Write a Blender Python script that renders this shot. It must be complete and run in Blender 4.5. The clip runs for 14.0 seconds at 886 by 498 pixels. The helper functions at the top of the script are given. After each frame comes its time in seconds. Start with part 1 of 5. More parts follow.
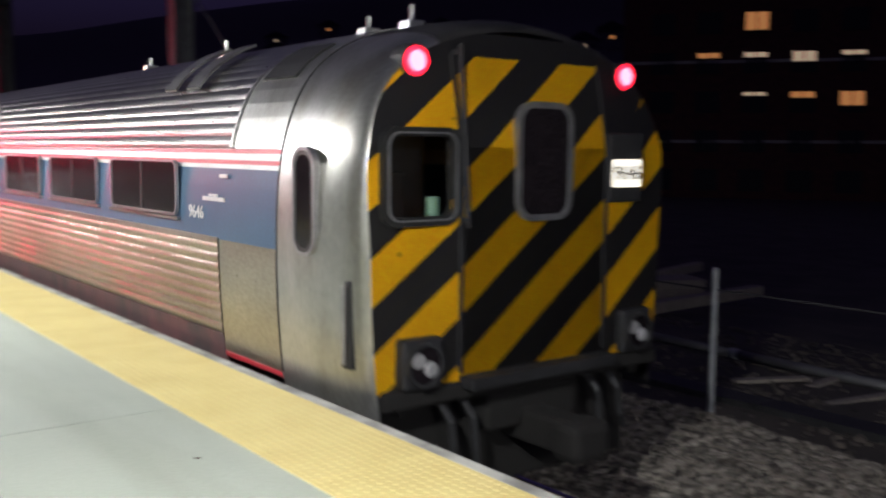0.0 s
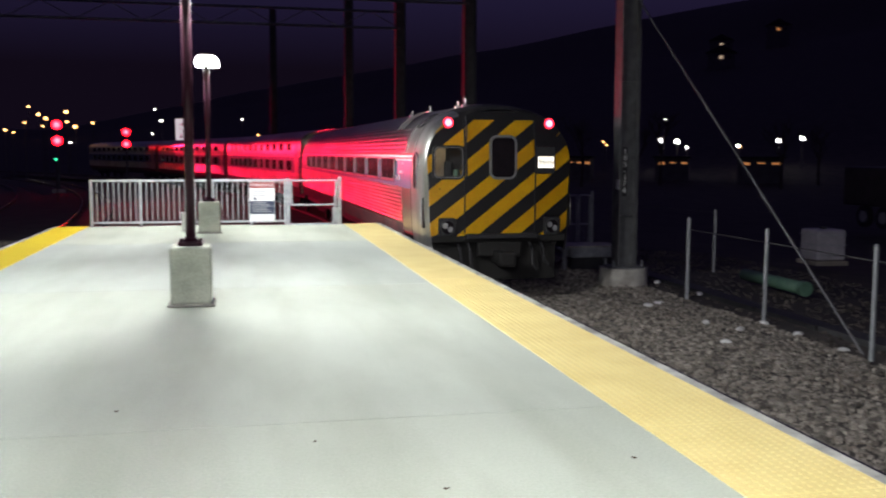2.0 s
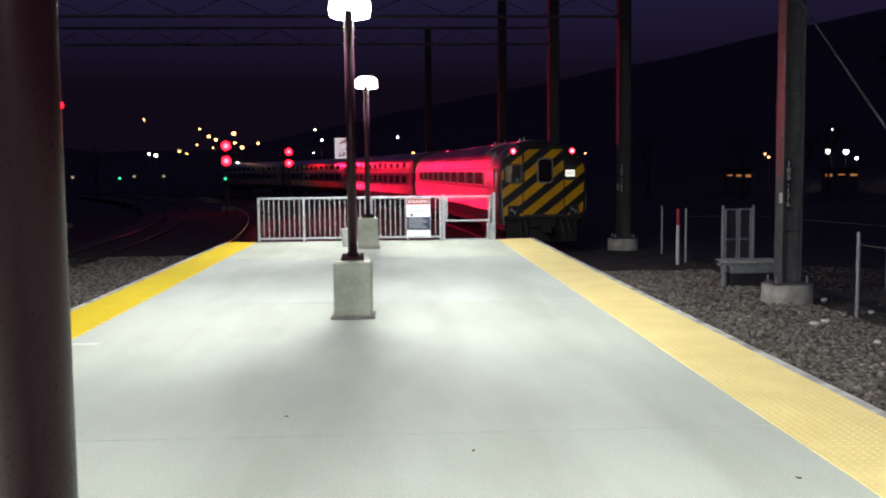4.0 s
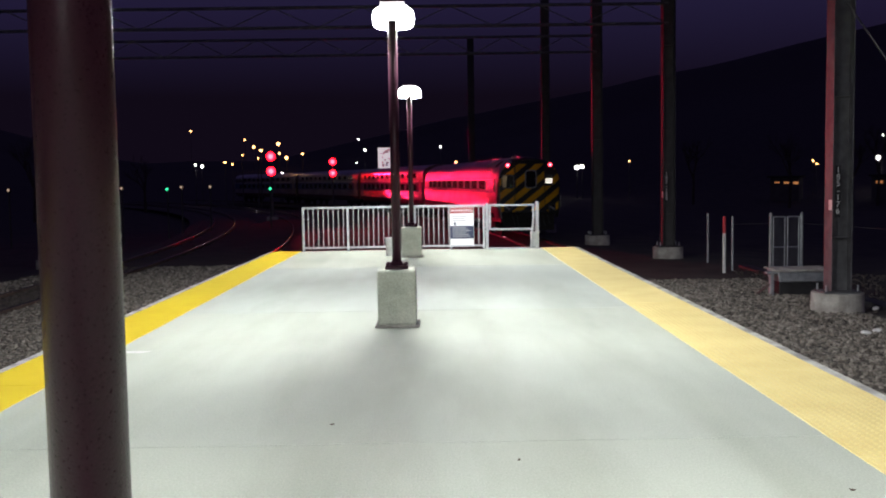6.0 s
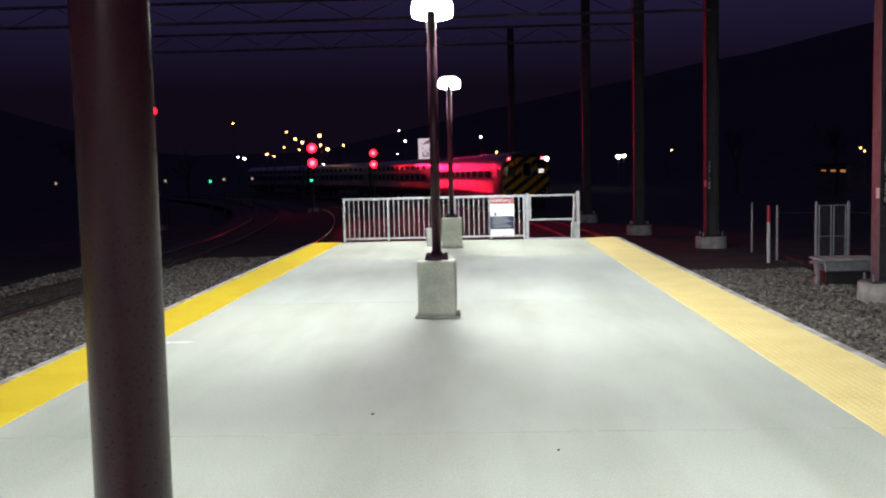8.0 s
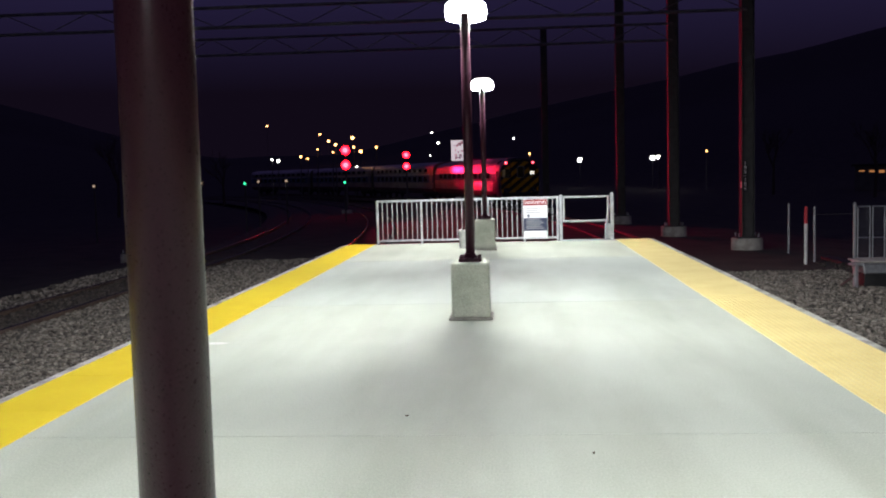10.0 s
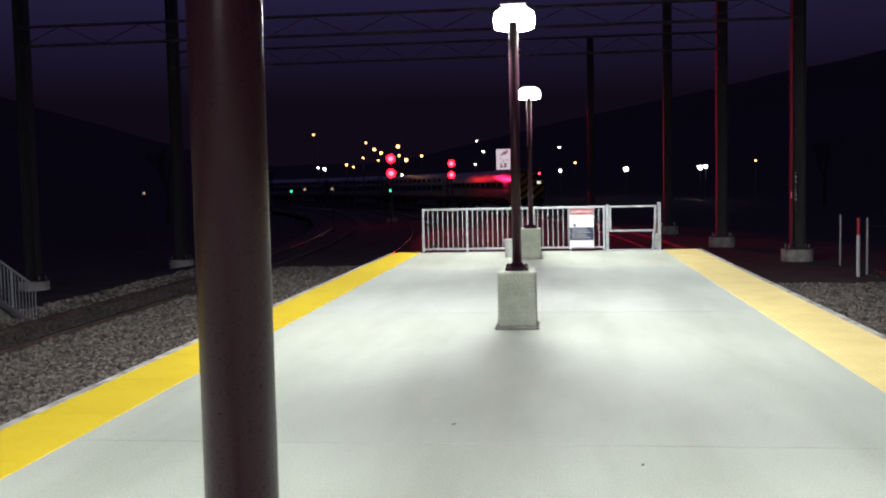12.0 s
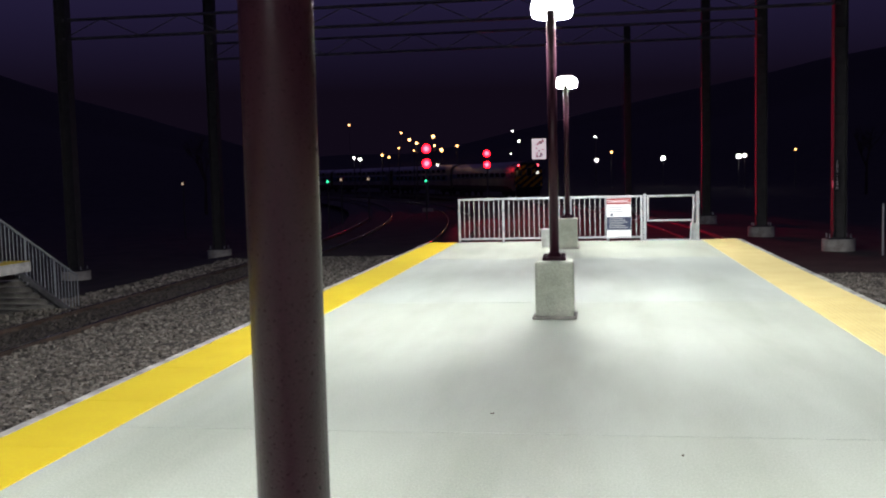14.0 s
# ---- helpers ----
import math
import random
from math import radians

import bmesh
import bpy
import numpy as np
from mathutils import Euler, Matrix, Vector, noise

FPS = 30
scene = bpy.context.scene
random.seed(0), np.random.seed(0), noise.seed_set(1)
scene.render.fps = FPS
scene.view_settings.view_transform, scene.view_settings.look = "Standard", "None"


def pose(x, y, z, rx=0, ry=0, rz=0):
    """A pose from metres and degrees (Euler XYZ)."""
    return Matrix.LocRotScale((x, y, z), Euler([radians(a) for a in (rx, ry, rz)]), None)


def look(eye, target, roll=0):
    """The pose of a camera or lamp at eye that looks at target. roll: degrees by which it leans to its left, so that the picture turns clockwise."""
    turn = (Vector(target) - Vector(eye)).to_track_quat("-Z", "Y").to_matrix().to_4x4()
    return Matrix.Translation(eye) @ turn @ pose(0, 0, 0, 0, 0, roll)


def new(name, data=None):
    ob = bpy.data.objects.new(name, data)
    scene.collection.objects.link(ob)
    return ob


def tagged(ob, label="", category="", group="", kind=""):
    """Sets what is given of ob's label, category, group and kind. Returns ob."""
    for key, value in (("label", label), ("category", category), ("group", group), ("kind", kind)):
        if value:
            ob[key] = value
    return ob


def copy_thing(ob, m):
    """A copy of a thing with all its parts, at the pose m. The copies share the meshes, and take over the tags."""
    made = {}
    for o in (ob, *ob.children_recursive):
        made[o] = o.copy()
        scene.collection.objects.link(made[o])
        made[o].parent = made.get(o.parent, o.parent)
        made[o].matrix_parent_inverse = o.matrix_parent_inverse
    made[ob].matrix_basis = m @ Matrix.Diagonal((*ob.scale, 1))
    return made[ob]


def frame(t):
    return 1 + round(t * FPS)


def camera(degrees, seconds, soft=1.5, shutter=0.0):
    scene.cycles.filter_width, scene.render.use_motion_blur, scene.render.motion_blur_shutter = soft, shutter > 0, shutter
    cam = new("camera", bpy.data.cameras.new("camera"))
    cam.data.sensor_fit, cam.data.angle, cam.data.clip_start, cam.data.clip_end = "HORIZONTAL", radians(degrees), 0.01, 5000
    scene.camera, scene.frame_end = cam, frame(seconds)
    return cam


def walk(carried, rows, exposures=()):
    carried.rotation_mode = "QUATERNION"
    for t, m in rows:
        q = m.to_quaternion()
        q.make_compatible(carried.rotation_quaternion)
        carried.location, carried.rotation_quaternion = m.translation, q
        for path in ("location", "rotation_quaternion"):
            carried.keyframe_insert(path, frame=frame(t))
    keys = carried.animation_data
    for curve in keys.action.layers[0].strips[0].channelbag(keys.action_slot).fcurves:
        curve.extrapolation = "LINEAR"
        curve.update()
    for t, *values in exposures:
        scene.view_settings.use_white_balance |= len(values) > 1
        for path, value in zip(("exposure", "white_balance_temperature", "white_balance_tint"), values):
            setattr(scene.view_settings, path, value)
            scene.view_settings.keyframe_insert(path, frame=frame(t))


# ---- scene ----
cam = camera(49.77, 14.0, soft=2.0, shutter=0.6)
PATH = [
    (0, pose(0.110, 0.115, 1.661, 84.06, -0.46, -37.78)),
    (0.5, pose(0.093, 0.124, 1.654, 84.64, -1.75, -28.43)),
    (1, pose(0.078, 0.114, 1.648, 84.60, -0.75, -20.17)),
    (1.5, pose(0.068, 0.099, 1.656, 84.21, -0.20, -15.38)),
    (2, pose(0.039, 0.086, 1.661, 84.26, -0.20, -12.01)),
    (2.5, pose(0.012, 0.069, 1.658, 84.67, -0.04, -8.36)),
    (3, pose(0.000, 0.038, 1.659, 84.81, 0.27, -5.97)),
    (3.5, pose(-0.006, -0.003, 1.660, 85.20, 0.35, -5.13)),
    (4, pose(-0.005, -0.036, 1.667, 85.22, 0.57, -2.91)),
    (6.5, pose(-0.017, -0.020, 1.660, 85.86, 1.00, -0.15)),
    (7, pose(-0.007, 0.005, 1.668, 85.41, 1.18, 0.21)),
    (7.5, pose(0.004, -0.025, 1.663, 85.15, 1.41, 0.81)),
    (8, pose(-0.003, -0.041, 1.662, 85.28, 1.33, 2.07)),
    (10.5, pose(-0.014, -0.046, 1.665, 85.44, 1.40, 4.44)),
    (11, pose(-0.010, -0.069, 1.663, 85.45, 1.23, 5.31)),
    (11.5, pose(-0.029, -0.050, 1.663, 85.55, 1.31, 6.51)),
    (12, pose(-0.042, -0.051, 1.665, 86.01, 1.24, 6.70)),
    (12.5, pose(-0.038, -0.066, 1.665, 86.36, 1.25, 7.30)),
    (13, pose(-0.044, -0.046, 1.665, 85.90, 1.25, 8.29)),
    (13.5, pose(-0.042, -0.062, 1.665, 85.50, 1.44, 8.47)),
    (14, pose(-0.062, -0.057, 1.663, 85.46, 1.42, 8.81)),
]
walk(cam, PATH, ((0.0, -0.22), (0.4, -0.1), (0.9, 0.05), (14.0, 0.05)))

# ---- light ----
world = bpy.data.worlds.new("night_sky")
scene.world = world
world.use_nodes = True
sky = world.node_tree
way_up = sky.nodes.new("ShaderNodeSeparateXYZ")
sky.links.new(sky.nodes.new("ShaderNodeTexCoord").outputs["Generated"], way_up.inputs["Vector"])
tone = sky.nodes.new("ShaderNodeValToRGB")
tone.color_ramp.elements[0].position, tone.color_ramp.elements[1].position = 0.085, 0.21
tone.color_ramp.elements[0].color, tone.color_ramp.elements[1].color = (0.11, 0.065, 0.17, 1), (0.38, 0.29, 1.0, 1)
sky.links.new(way_up.outputs["Z"], tone.inputs["Fac"])
sky.links.new(tone.outputs["Color"], sky.nodes["Background"].inputs["Color"])
sky.nodes["Background"].inputs["Strength"].default_value = 0.046

LAMP_Y = (20.45, 10.83, 1.28, -8.30, -17.90)     # platform lamps
LAMP_X = (-0.58, -0.49, -0.5055, -0.51, -0.51)
LAMP_Z = 3.585
LAMP_WATTS = 285.0
SIGNALS = ((-13.1, 75.8, 3.64, 1.17), (-10.8, 99.4, 3.60, 1.17), (-22.4, 66.0, 6.2, 0.0))   # x, y, top head, drop to lower head
SIGNAL_WATTS = 8000.0
RAIL_Z = -1.22
GROUND_Z = -1.34


def lamp(name, kind, place, watts, colour, size=0.1, target=None):
    data = bpy.data.lights.new(name, kind)
    data.energy, data.color = watts, colour
    if kind == "AREA":
        data.shape, data.size = "DISK", size
    else:
        data.shadow_soft_size = size
    ob = new(name, data)
    ob.matrix_world = look(place, target) if target else Matrix.Translation(place)
    return ob


LEAVES = ((1.02, 4.58), (0.44, 5.49), (2.13, 4.85), (-0.76, 6.38))
PATCH = (-3.06, 9.34, 0.001)
LOW_GREEN = ((-16.8, 59.6, 1.3), (-10.7, 61.3, 1.2))
LOW_WHITE = ((-14.3, 60.3, 1.4), (-25.3, 56.6, 1.4), (-16.0, 59.9, 1.4), (-19.4, 58.9, 1.4))
for lx, ly in zip(LAMP_X, LAMP_Y):
    for ax, ay in ((0, -1), (0, 1), (-1, 0), (1, 0)):
        place = (lx + ax * 0.08, ly + 0.34 + ay * 0.1, LAMP_Z - 0.135)      # LED panels in the recess, shining out under the rim
        lamp("platform_light", "AREA", place, LAMP_WATTS, (0.975, 0.985, 1.0), 0.16, (place[0] + ax * 2.75, place[1] + ay * 2.75, place[2] - 0.42))
for (sx, sy, sz, drop), aim, cone in zip(SIGNALS, ((7.5, 31.0, 1.6), (6.0, 46.0, 1.4)), (31.0, 22.0)):
    ob = lamp("signal_light", "SPOT", (sx, sy - 0.6, sz), SIGNAL_WATTS, (1.0, 0.012, 0.07), 0.2, aim)
    ob.data.spot_size, ob.data.spot_blend = radians(cone), 0.25


# ---- materials ----
def material(name, colour, rough=0.6, metal=0.0, dark=None, scale=4.0, fine=60.0, bump=0.0, spots=0.0, glow=0.0, stretch=None, contrast=(0.35, 0.65), second=None):
    """A surface with variation at two scales: broad stains between colour and dark, and a fine grain that also drives the relief."""
    m = bpy.data.materials.new(name)
    m.use_nodes = True
    nt = m.node_tree
    b = nt.nodes["Principled BSDF"]
    b.inputs["Roughness"].default_value, b.inputs["Metallic"].default_value = rough, metal
    c = (*colour, 1)
    if glow:
        b.inputs["Base Color"].default_value = c
        b.inputs["Emission Color"].default_value = c
        b.inputs["Emission Strength"].default_value = glow
        return m
    co = nt.nodes.new("ShaderNodeTexCoord").outputs["Object"]
    if stretch:
        mp = nt.nodes.new("ShaderNodeMapping")
        mp.inputs["Scale"].default_value = stretch
        nt.links.new(co, mp.inputs["Vector"])
        co = mp.outputs["Vector"]

    def noise_of(sc, detail):
        n = nt.nodes.new("ShaderNodeTexNoise")
        n.inputs["Scale"].default_value, n.inputs["Detail"].default_value = sc, detail
        nt.links.new(co, n.inputs["Vector"])
        return n.outputs["Fac"]

    dk = (*(dark or [v * 0.7 for v in colour]), 1)
    ramp = nt.nodes.new("ShaderNodeValToRGB")
    ramp.color_ramp.elements[0].position, ramp.color_ramp.elements[1].position = contrast
    ramp.color_ramp.elements[0].color, ramp.color_ramp.elements[1].color = dk, c
    nt.links.new(noise_of(scale, 6), ramp.inputs["Fac"])
    grain = noise_of(fine, 4)
    mix = nt.nodes.new("ShaderNodeMix")
    mix.data_type, mix.blend_type = "RGBA", "OVERLAY"
    mix.inputs["Factor"].default_value = 0.35
    nt.links.new(ramp.outputs["Color"], mix.inputs["A"])
    nt.links.new(grain, mix.inputs["B"])
    out = mix.outputs["Result"]
    if second:
        sep = nt.nodes.new("ShaderNodeValToRGB")
        sep.color_ramp.elements[0].position, sep.color_ramp.elements[1].position = second[1], second[1] + 0.06
        nt.links.new(noise_of(second[2], 5), sep.inputs["Fac"])
        mx = nt.nodes.new("ShaderNodeMix")
        mx.data_type = "RGBA"
        nt.links.new(sep.outputs["Color"], mx.inputs["Factor"])
        nt.links.new(out, mx.inputs["A"])
        mx.inputs["B"].default_value = (*second[0], 1)
        out = mx.outputs["Result"]
    nt.links.new(out, b.inputs["Base Color"])
    if bump:
        bp = nt.nodes.new("ShaderNodeBump")
        bp.inputs["Strength"].default_value, bp.inputs["Distance"].default_value = bump, 0.01
        nt.links.new(grain, bp.inputs["Height"])
        nt.links.new(bp.outputs["Normal"], b.inputs["Normal"])
    rr = nt.nodes.new("ShaderNodeMapRange")
    rr.inputs["To Min"].default_value, rr.inputs["To Max"].default_value = max(rough - 0.12, 0.04), min(rough + 0.12, 1)
    nt.links.new(grain, rr.inputs["Value"])
    nt.links.new(rr.outputs["Result"], b.inputs["Roughness"])
    return m


def varied(m, low=0.6, high=1.3):
    """Vary the colour of a material from island to island."""
    nt = m.node_tree
    b = nt.nodes["Principled BSDF"]
    link = b.inputs["Base Color"].links[0]
    source = link.from_socket
    geo = nt.nodes.new("ShaderNodeNewGeometry")
    rg = nt.nodes.new("ShaderNodeMapRange")
    rg.inputs["To Min"].default_value, rg.inputs["To Max"].default_value = low, high
    nt.links.new(geo.outputs["Random Per Island"], rg.inputs["Value"])
    mul = nt.nodes.new("ShaderNodeMix")
    mul.data_type, mul.blend_type = "RGBA", "MULTIPLY"
    mul.inputs["Factor"].default_value = 1
    nt.links.new(source, mul.inputs["A"])
    nt.links.new(rg.outputs["Result"], mul.inputs["B"])
    nt.links.new(mul.outputs["Result"], b.inputs["Base Color"])
    return m


M_SLAB = material("platform_concrete", (0.56, 0.60, 0.535), 0.75, dark=(0.43, 0.465, 0.42), scale=0.42, fine=90, bump=0.15, stretch=(1, 0.55, 1), contrast=(0.3, 0.62))
M_SEAL = material("joint_sealant", (0.30, 0.32, 0.28), 0.8, dark=(0.22, 0.23, 0.20), scale=5, fine=60)


def weather_slab(m):
    """Each bay of concrete was poured in its own tone; broad streaks of dirt run along the platform."""
    nt = m.node_tree
    b = nt.nodes["Principled BSDF"]
    base = b.inputs["Base Color"].links[0].from_socket
    bay_tone = nt.nodes.new("ShaderNodeValToRGB")
    bay_tone.color_ramp.elements[0].color, bay_tone.color_ramp.elements[1].color = (0.94, 0.97, 1.0, 1), (1.0, 1.0, 0.92, 1)
    nt.links.new(nt.nodes.new("ShaderNodeObjectInfo").outputs["Random"], bay_tone.inputs["Fac"])
    mp = nt.nodes.new("ShaderNodeMapping")
    mp.inputs["Scale"].default_value = (1.5, 0.28, 1.0)
    nt.links.new(nt.nodes.new("ShaderNodeTexCoord").outputs["Object"], mp.inputs["Vector"])
    streak = nt.nodes.new("ShaderNodeTexNoise")
    streak.inputs["Scale"].default_value, streak.inputs["Detail"].default_value = 1.0, 7
    nt.links.new(mp.outputs["Vector"], streak.inputs["Vector"])
    dirt = nt.nodes.new("ShaderNodeValToRGB")
    dirt.color_ramp.elements[0].position, dirt.color_ramp.elements[1].position = 0.36, 0.56
    dirt.color_ramp.elements[0].color, dirt.color_ramp.elements[1].color = (0.87, 0.87, 0.85, 1), (1, 1, 1, 1)
    nt.links.new(streak.outputs["Fac"], dirt.inputs["Fac"])
    out = base
    for tone in (bay_tone.outputs["Color"], dirt.outputs["Color"]):
        mx = nt.nodes.new("ShaderNodeMix")
        mx.data_type, mx.blend_type = "RGBA", "MULTIPLY"
        mx.inputs["Factor"].default_value = 1.0
        nt.links.new(out, mx.inputs["A"])
        nt.links.new(tone, mx.inputs["B"])
        out = mx.outputs["Result"]
    nt.links.new(out, b.inputs["Base Color"])


weather_slab(M_SLAB)
M_RIM = material("edge_concrete", (0.55, 0.54, 0.50), 0.8, dark=(0.22, 0.21, 0.20), scale=3.5, fine=70, bump=0.3)
M_PED = material("pedestal_concrete", (0.47, 0.49, 0.41), 0.85, dark=(0.33, 0.35, 0.29), scale=3, fine=50, bump=0.3)
M_PIER = material("pier_concrete", (0.50, 0.48, 0.43), 0.9, dark=(0.28, 0.26, 0.23), scale=3, fine=40, bump=0.4)
M_YELLOW_R = material("worn_tactile_yellow", (0.86, 0.72, 0.31), 0.6, dark=(0.80, 0.65, 0.26), scale=2, fine=60, bump=0.15)
M_YELLOW_L = material("bright_tactile_yellow", (0.82, 0.62, 0.03), 0.55, dark=(0.78, 0.57, 0.025), scale=2, fine=60, bump=0.15)
M_BALLAST = material("ballast_bed", (0.10, 0.088, 0.076), 0.95, dark=(0.04, 0.036, 0.033), scale=14, fine=40, bump=1.0)
M_STONE = varied(material("ballast_stone", (0.25, 0.23, 0.195), 0.9, dark=(0.13, 0.11, 0.09), scale=9, fine=60, bump=0.3), 0.3, 1.7)
M_EARTH = material("yard_earth", (0.06, 0.05, 0.041), 0.95, dark=(0.03, 0.026, 0.023), scale=0.8, fine=12, bump=0.8)
M_RAIL = material("rail_steel", (0.11, 0.075, 0.055), 0.6, 0.3, dark=(0.06, 0.04, 0.03), scale=2, fine=40)
M_RAILTOP = material("rail_head", (0.55, 0.54, 0.53), 0.15, 1.0, dark=(0.45, 0.43, 0.42), scale=2, fine=40)
M_TIE = material("tie_timber", (0.09, 0.07, 0.055), 0.9, dark=(0.045, 0.036, 0.03), scale=3, fine=30, bump=0.5, stretch=(1, 6, 1))
M_POST = material("bronze_paint", (0.031, 0.0092, 0.0175), 0.31, 0.0, dark=(0.023, 0.0075, 0.0125), scale=3, fine=220, bump=0.06)
M_POST.node_tree.nodes["Principled BSDF"].inputs["Specular IOR Level"].default_value = 0.15
M_GALV = material("galvanised_steel", (0.45, 0.47, 0.49), 0.45, 0.6, dark=(0.33, 0.35, 0.37), scale=8, fine=80)
M_COLUMN = material("column_steel", (0.14, 0.14, 0.145), 0.55, 0.3, dark=(0.085, 0.085, 0.09), scale=4, fine=60)
M_STEEL = material("stainless", (0.50, 0.50, 0.485), 0.32, 1.0, dark=(0.34, 0.335, 0.32), scale=1.2, fine=50, stretch=(1, 0.15, 1))
M_STEEL_LOW = material("grimy_stainless", (0.46, 0.435, 0.37), 0.33, 0.93, dark=(0.30, 0.27, 0.215), scale=1.2, fine=40, stretch=(1, 0.4, 1))
M_STEEL_END = material("brushed_stainless", (0.44, 0.44, 0.42), 0.36, 0.92, dark=(0.25, 0.24, 0.20), scale=2.2, fine=60, stretch=(1, 1, 0.25), contrast=(0.28, 0.55))
M_BLUE = material("blue_band", (0.055, 0.12, 0.20), 0.35, dark=(0.048, 0.105, 0.18), scale=2, fine=60)
M_RED = material("red_stripe", (0.55, 0.04, 0.06), 0.4, dark=(0.48, 0.035, 0.05), scale=3, fine=60)
M_WHITE = material("white_stripe", (0.75, 0.75, 0.74), 0.4, dark=(0.62, 0.62, 0.60), scale=3, fine=60)
M_SKIRT = material("skirt_paint", (0.12, 0.05, 0.05), 0.7, dark=(0.05, 0.035, 0.035), scale=3, fine=50)
# near-black end steel: the shade on roof end and far corner is in the colour
M_SHADED_STEEL = material("shaded_end_steel", (0.045, 0.043, 0.042), 0.6, 0.3, dark=(0.012, 0.012, 0.012), scale=2.5, fine=40)
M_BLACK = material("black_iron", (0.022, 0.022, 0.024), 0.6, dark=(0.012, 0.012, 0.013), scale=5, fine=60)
M_GREASE = material("greasy_iron", (0.009, 0.008, 0.0075), 0.85, 0.0, dark=(0.008, 0.007, 0.006), scale=5, fine=40, bump=0.4)
M_GLASS_DARK = material("tinted_window", (0.016, 0.012, 0.014), 0.14, dark=(0.01, 0.008, 0.01), scale=3, fine=30)
M_GLASS_DARK.node_tree.nodes["Principled BSDF"].inputs["Specular IOR Level"].default_value = 0.3
M_RUBBER = material("window_gasket", (0.010, 0.010, 0.011), 0.5, dark=(0.02, 0.02, 0.02), scale=6, fine=50)
M_FRAME = material("window_frame_metal", (0.42, 0.42, 0.43), 0.35, 0.8, dark=(0.32, 0.32, 0.33), scale=5, fine=50)
M_CABWALL = material("cab_lining", (0.55, 0.48, 0.36), 0.7, dark=(0.45, 0.39, 0.28), scale=3, fine=40)
M_TAIL = material("tail_lens", (1.0, 0.012, 0.04), glow=4.0)
M_TAILCORE = material("tail_bulb", (1.0, 0.12, 0.17), glow=7.0)
M_SIGBULB = material("signal_bulb", (1.0, 0.10, 0.14), glow=5.0)
M_LENS = material("lamp_lens", (0.95, 1.0, 0.97), glow=14.0)
M_REDLENS = material("signal_lens", (1.0, 0.003, 0.010), glow=20.0)
M_CABLIGHT = material("cab_lamp", (1.0, 0.86, 0.62), glow=1.6)
M_BOARD = material("number_board", (1.0, 0.95, 0.84), glow=1.1)
M_CHROME = material("headlight_glass", (0.85, 0.85, 0.87), 0.22, 0.7, dark=(0.7, 0.7, 0.7), scale=8, fine=30)
M_SIGNW = material("sign_white", (0.78, 0.78, 0.80), 0.5, dark=(0.70, 0.70, 0.72), scale=4, fine=50)
M_SIGNR = material("sign_red", (0.20, 0.015, 0.018), 0.5, dark=(0.26, 0.02, 0.02), scale=4, fine=50)
M_SIGNB = material("sign_navy", (0.02, 0.03, 0.07), 0.5, dark=(0.018, 0.025, 0.06), scale=4, fine=50)
M_BAR = material("print_grey", (0.35, 0.36, 0.38), 0.6, dark=(0.3, 0.3, 0.32), scale=9, fine=50)
M_BUCKET = material("white_plastic", (0.80, 0.80, 0.78), 0.45, dark=(0.6, 0.6, 0.58), scale=4, fine=40)
M_CYAN = material("label_teal", (0.05, 0.35, 0.40), 0.5, dark=(0.04, 0.3, 0.34), scale=4, fine=40)
M_BRICK = material("dark_brick", (0.10, 0.035, 0.03), 0.9, dark=(0.06, 0.024, 0.02), scale=2, fine=20)
M_HOUSE = material("far_siding", (0.15, 0.14, 0.14), 0.9, dark=(0.10, 0.095, 0.095), scale=1, fine=10)
M_BARK = material("bark", (0.09, 0.07, 0.06), 0.9, dark=(0.05, 0.04, 0.035), scale=6, fine=30)
M_TANK = material("tote_plastic", (0.46, 0.43, 0.46), 0.6, dark=(0.36, 0.34, 0.36), scale=3, fine=30)
M_TIMBER = material("pallet_timber", (0.30, 0.265, 0.22), 0.9, dark=(0.18, 0.155, 0.13), scale=4, fine=30, stretch=(6, 1, 1))
M_GREENPIPE = material("green_pipe", (0.12, 0.22, 0.15), 0.5, dark=(0.08, 0.16, 0.11), scale=4, fine=30)
M_HEADLAMP = material("vehicle_headlamp", (1.0, 0.86, 0.78), glow=9.0)
M_AMBER = material("amber_lamp", (1.0, 0.42, 0.08), glow=12.0)
M_TRUCK = material("truck_paint", (0.035, 0.03, 0.034), 0.5, dark=(0.02, 0.02, 0.02), scale=3, fine=30)


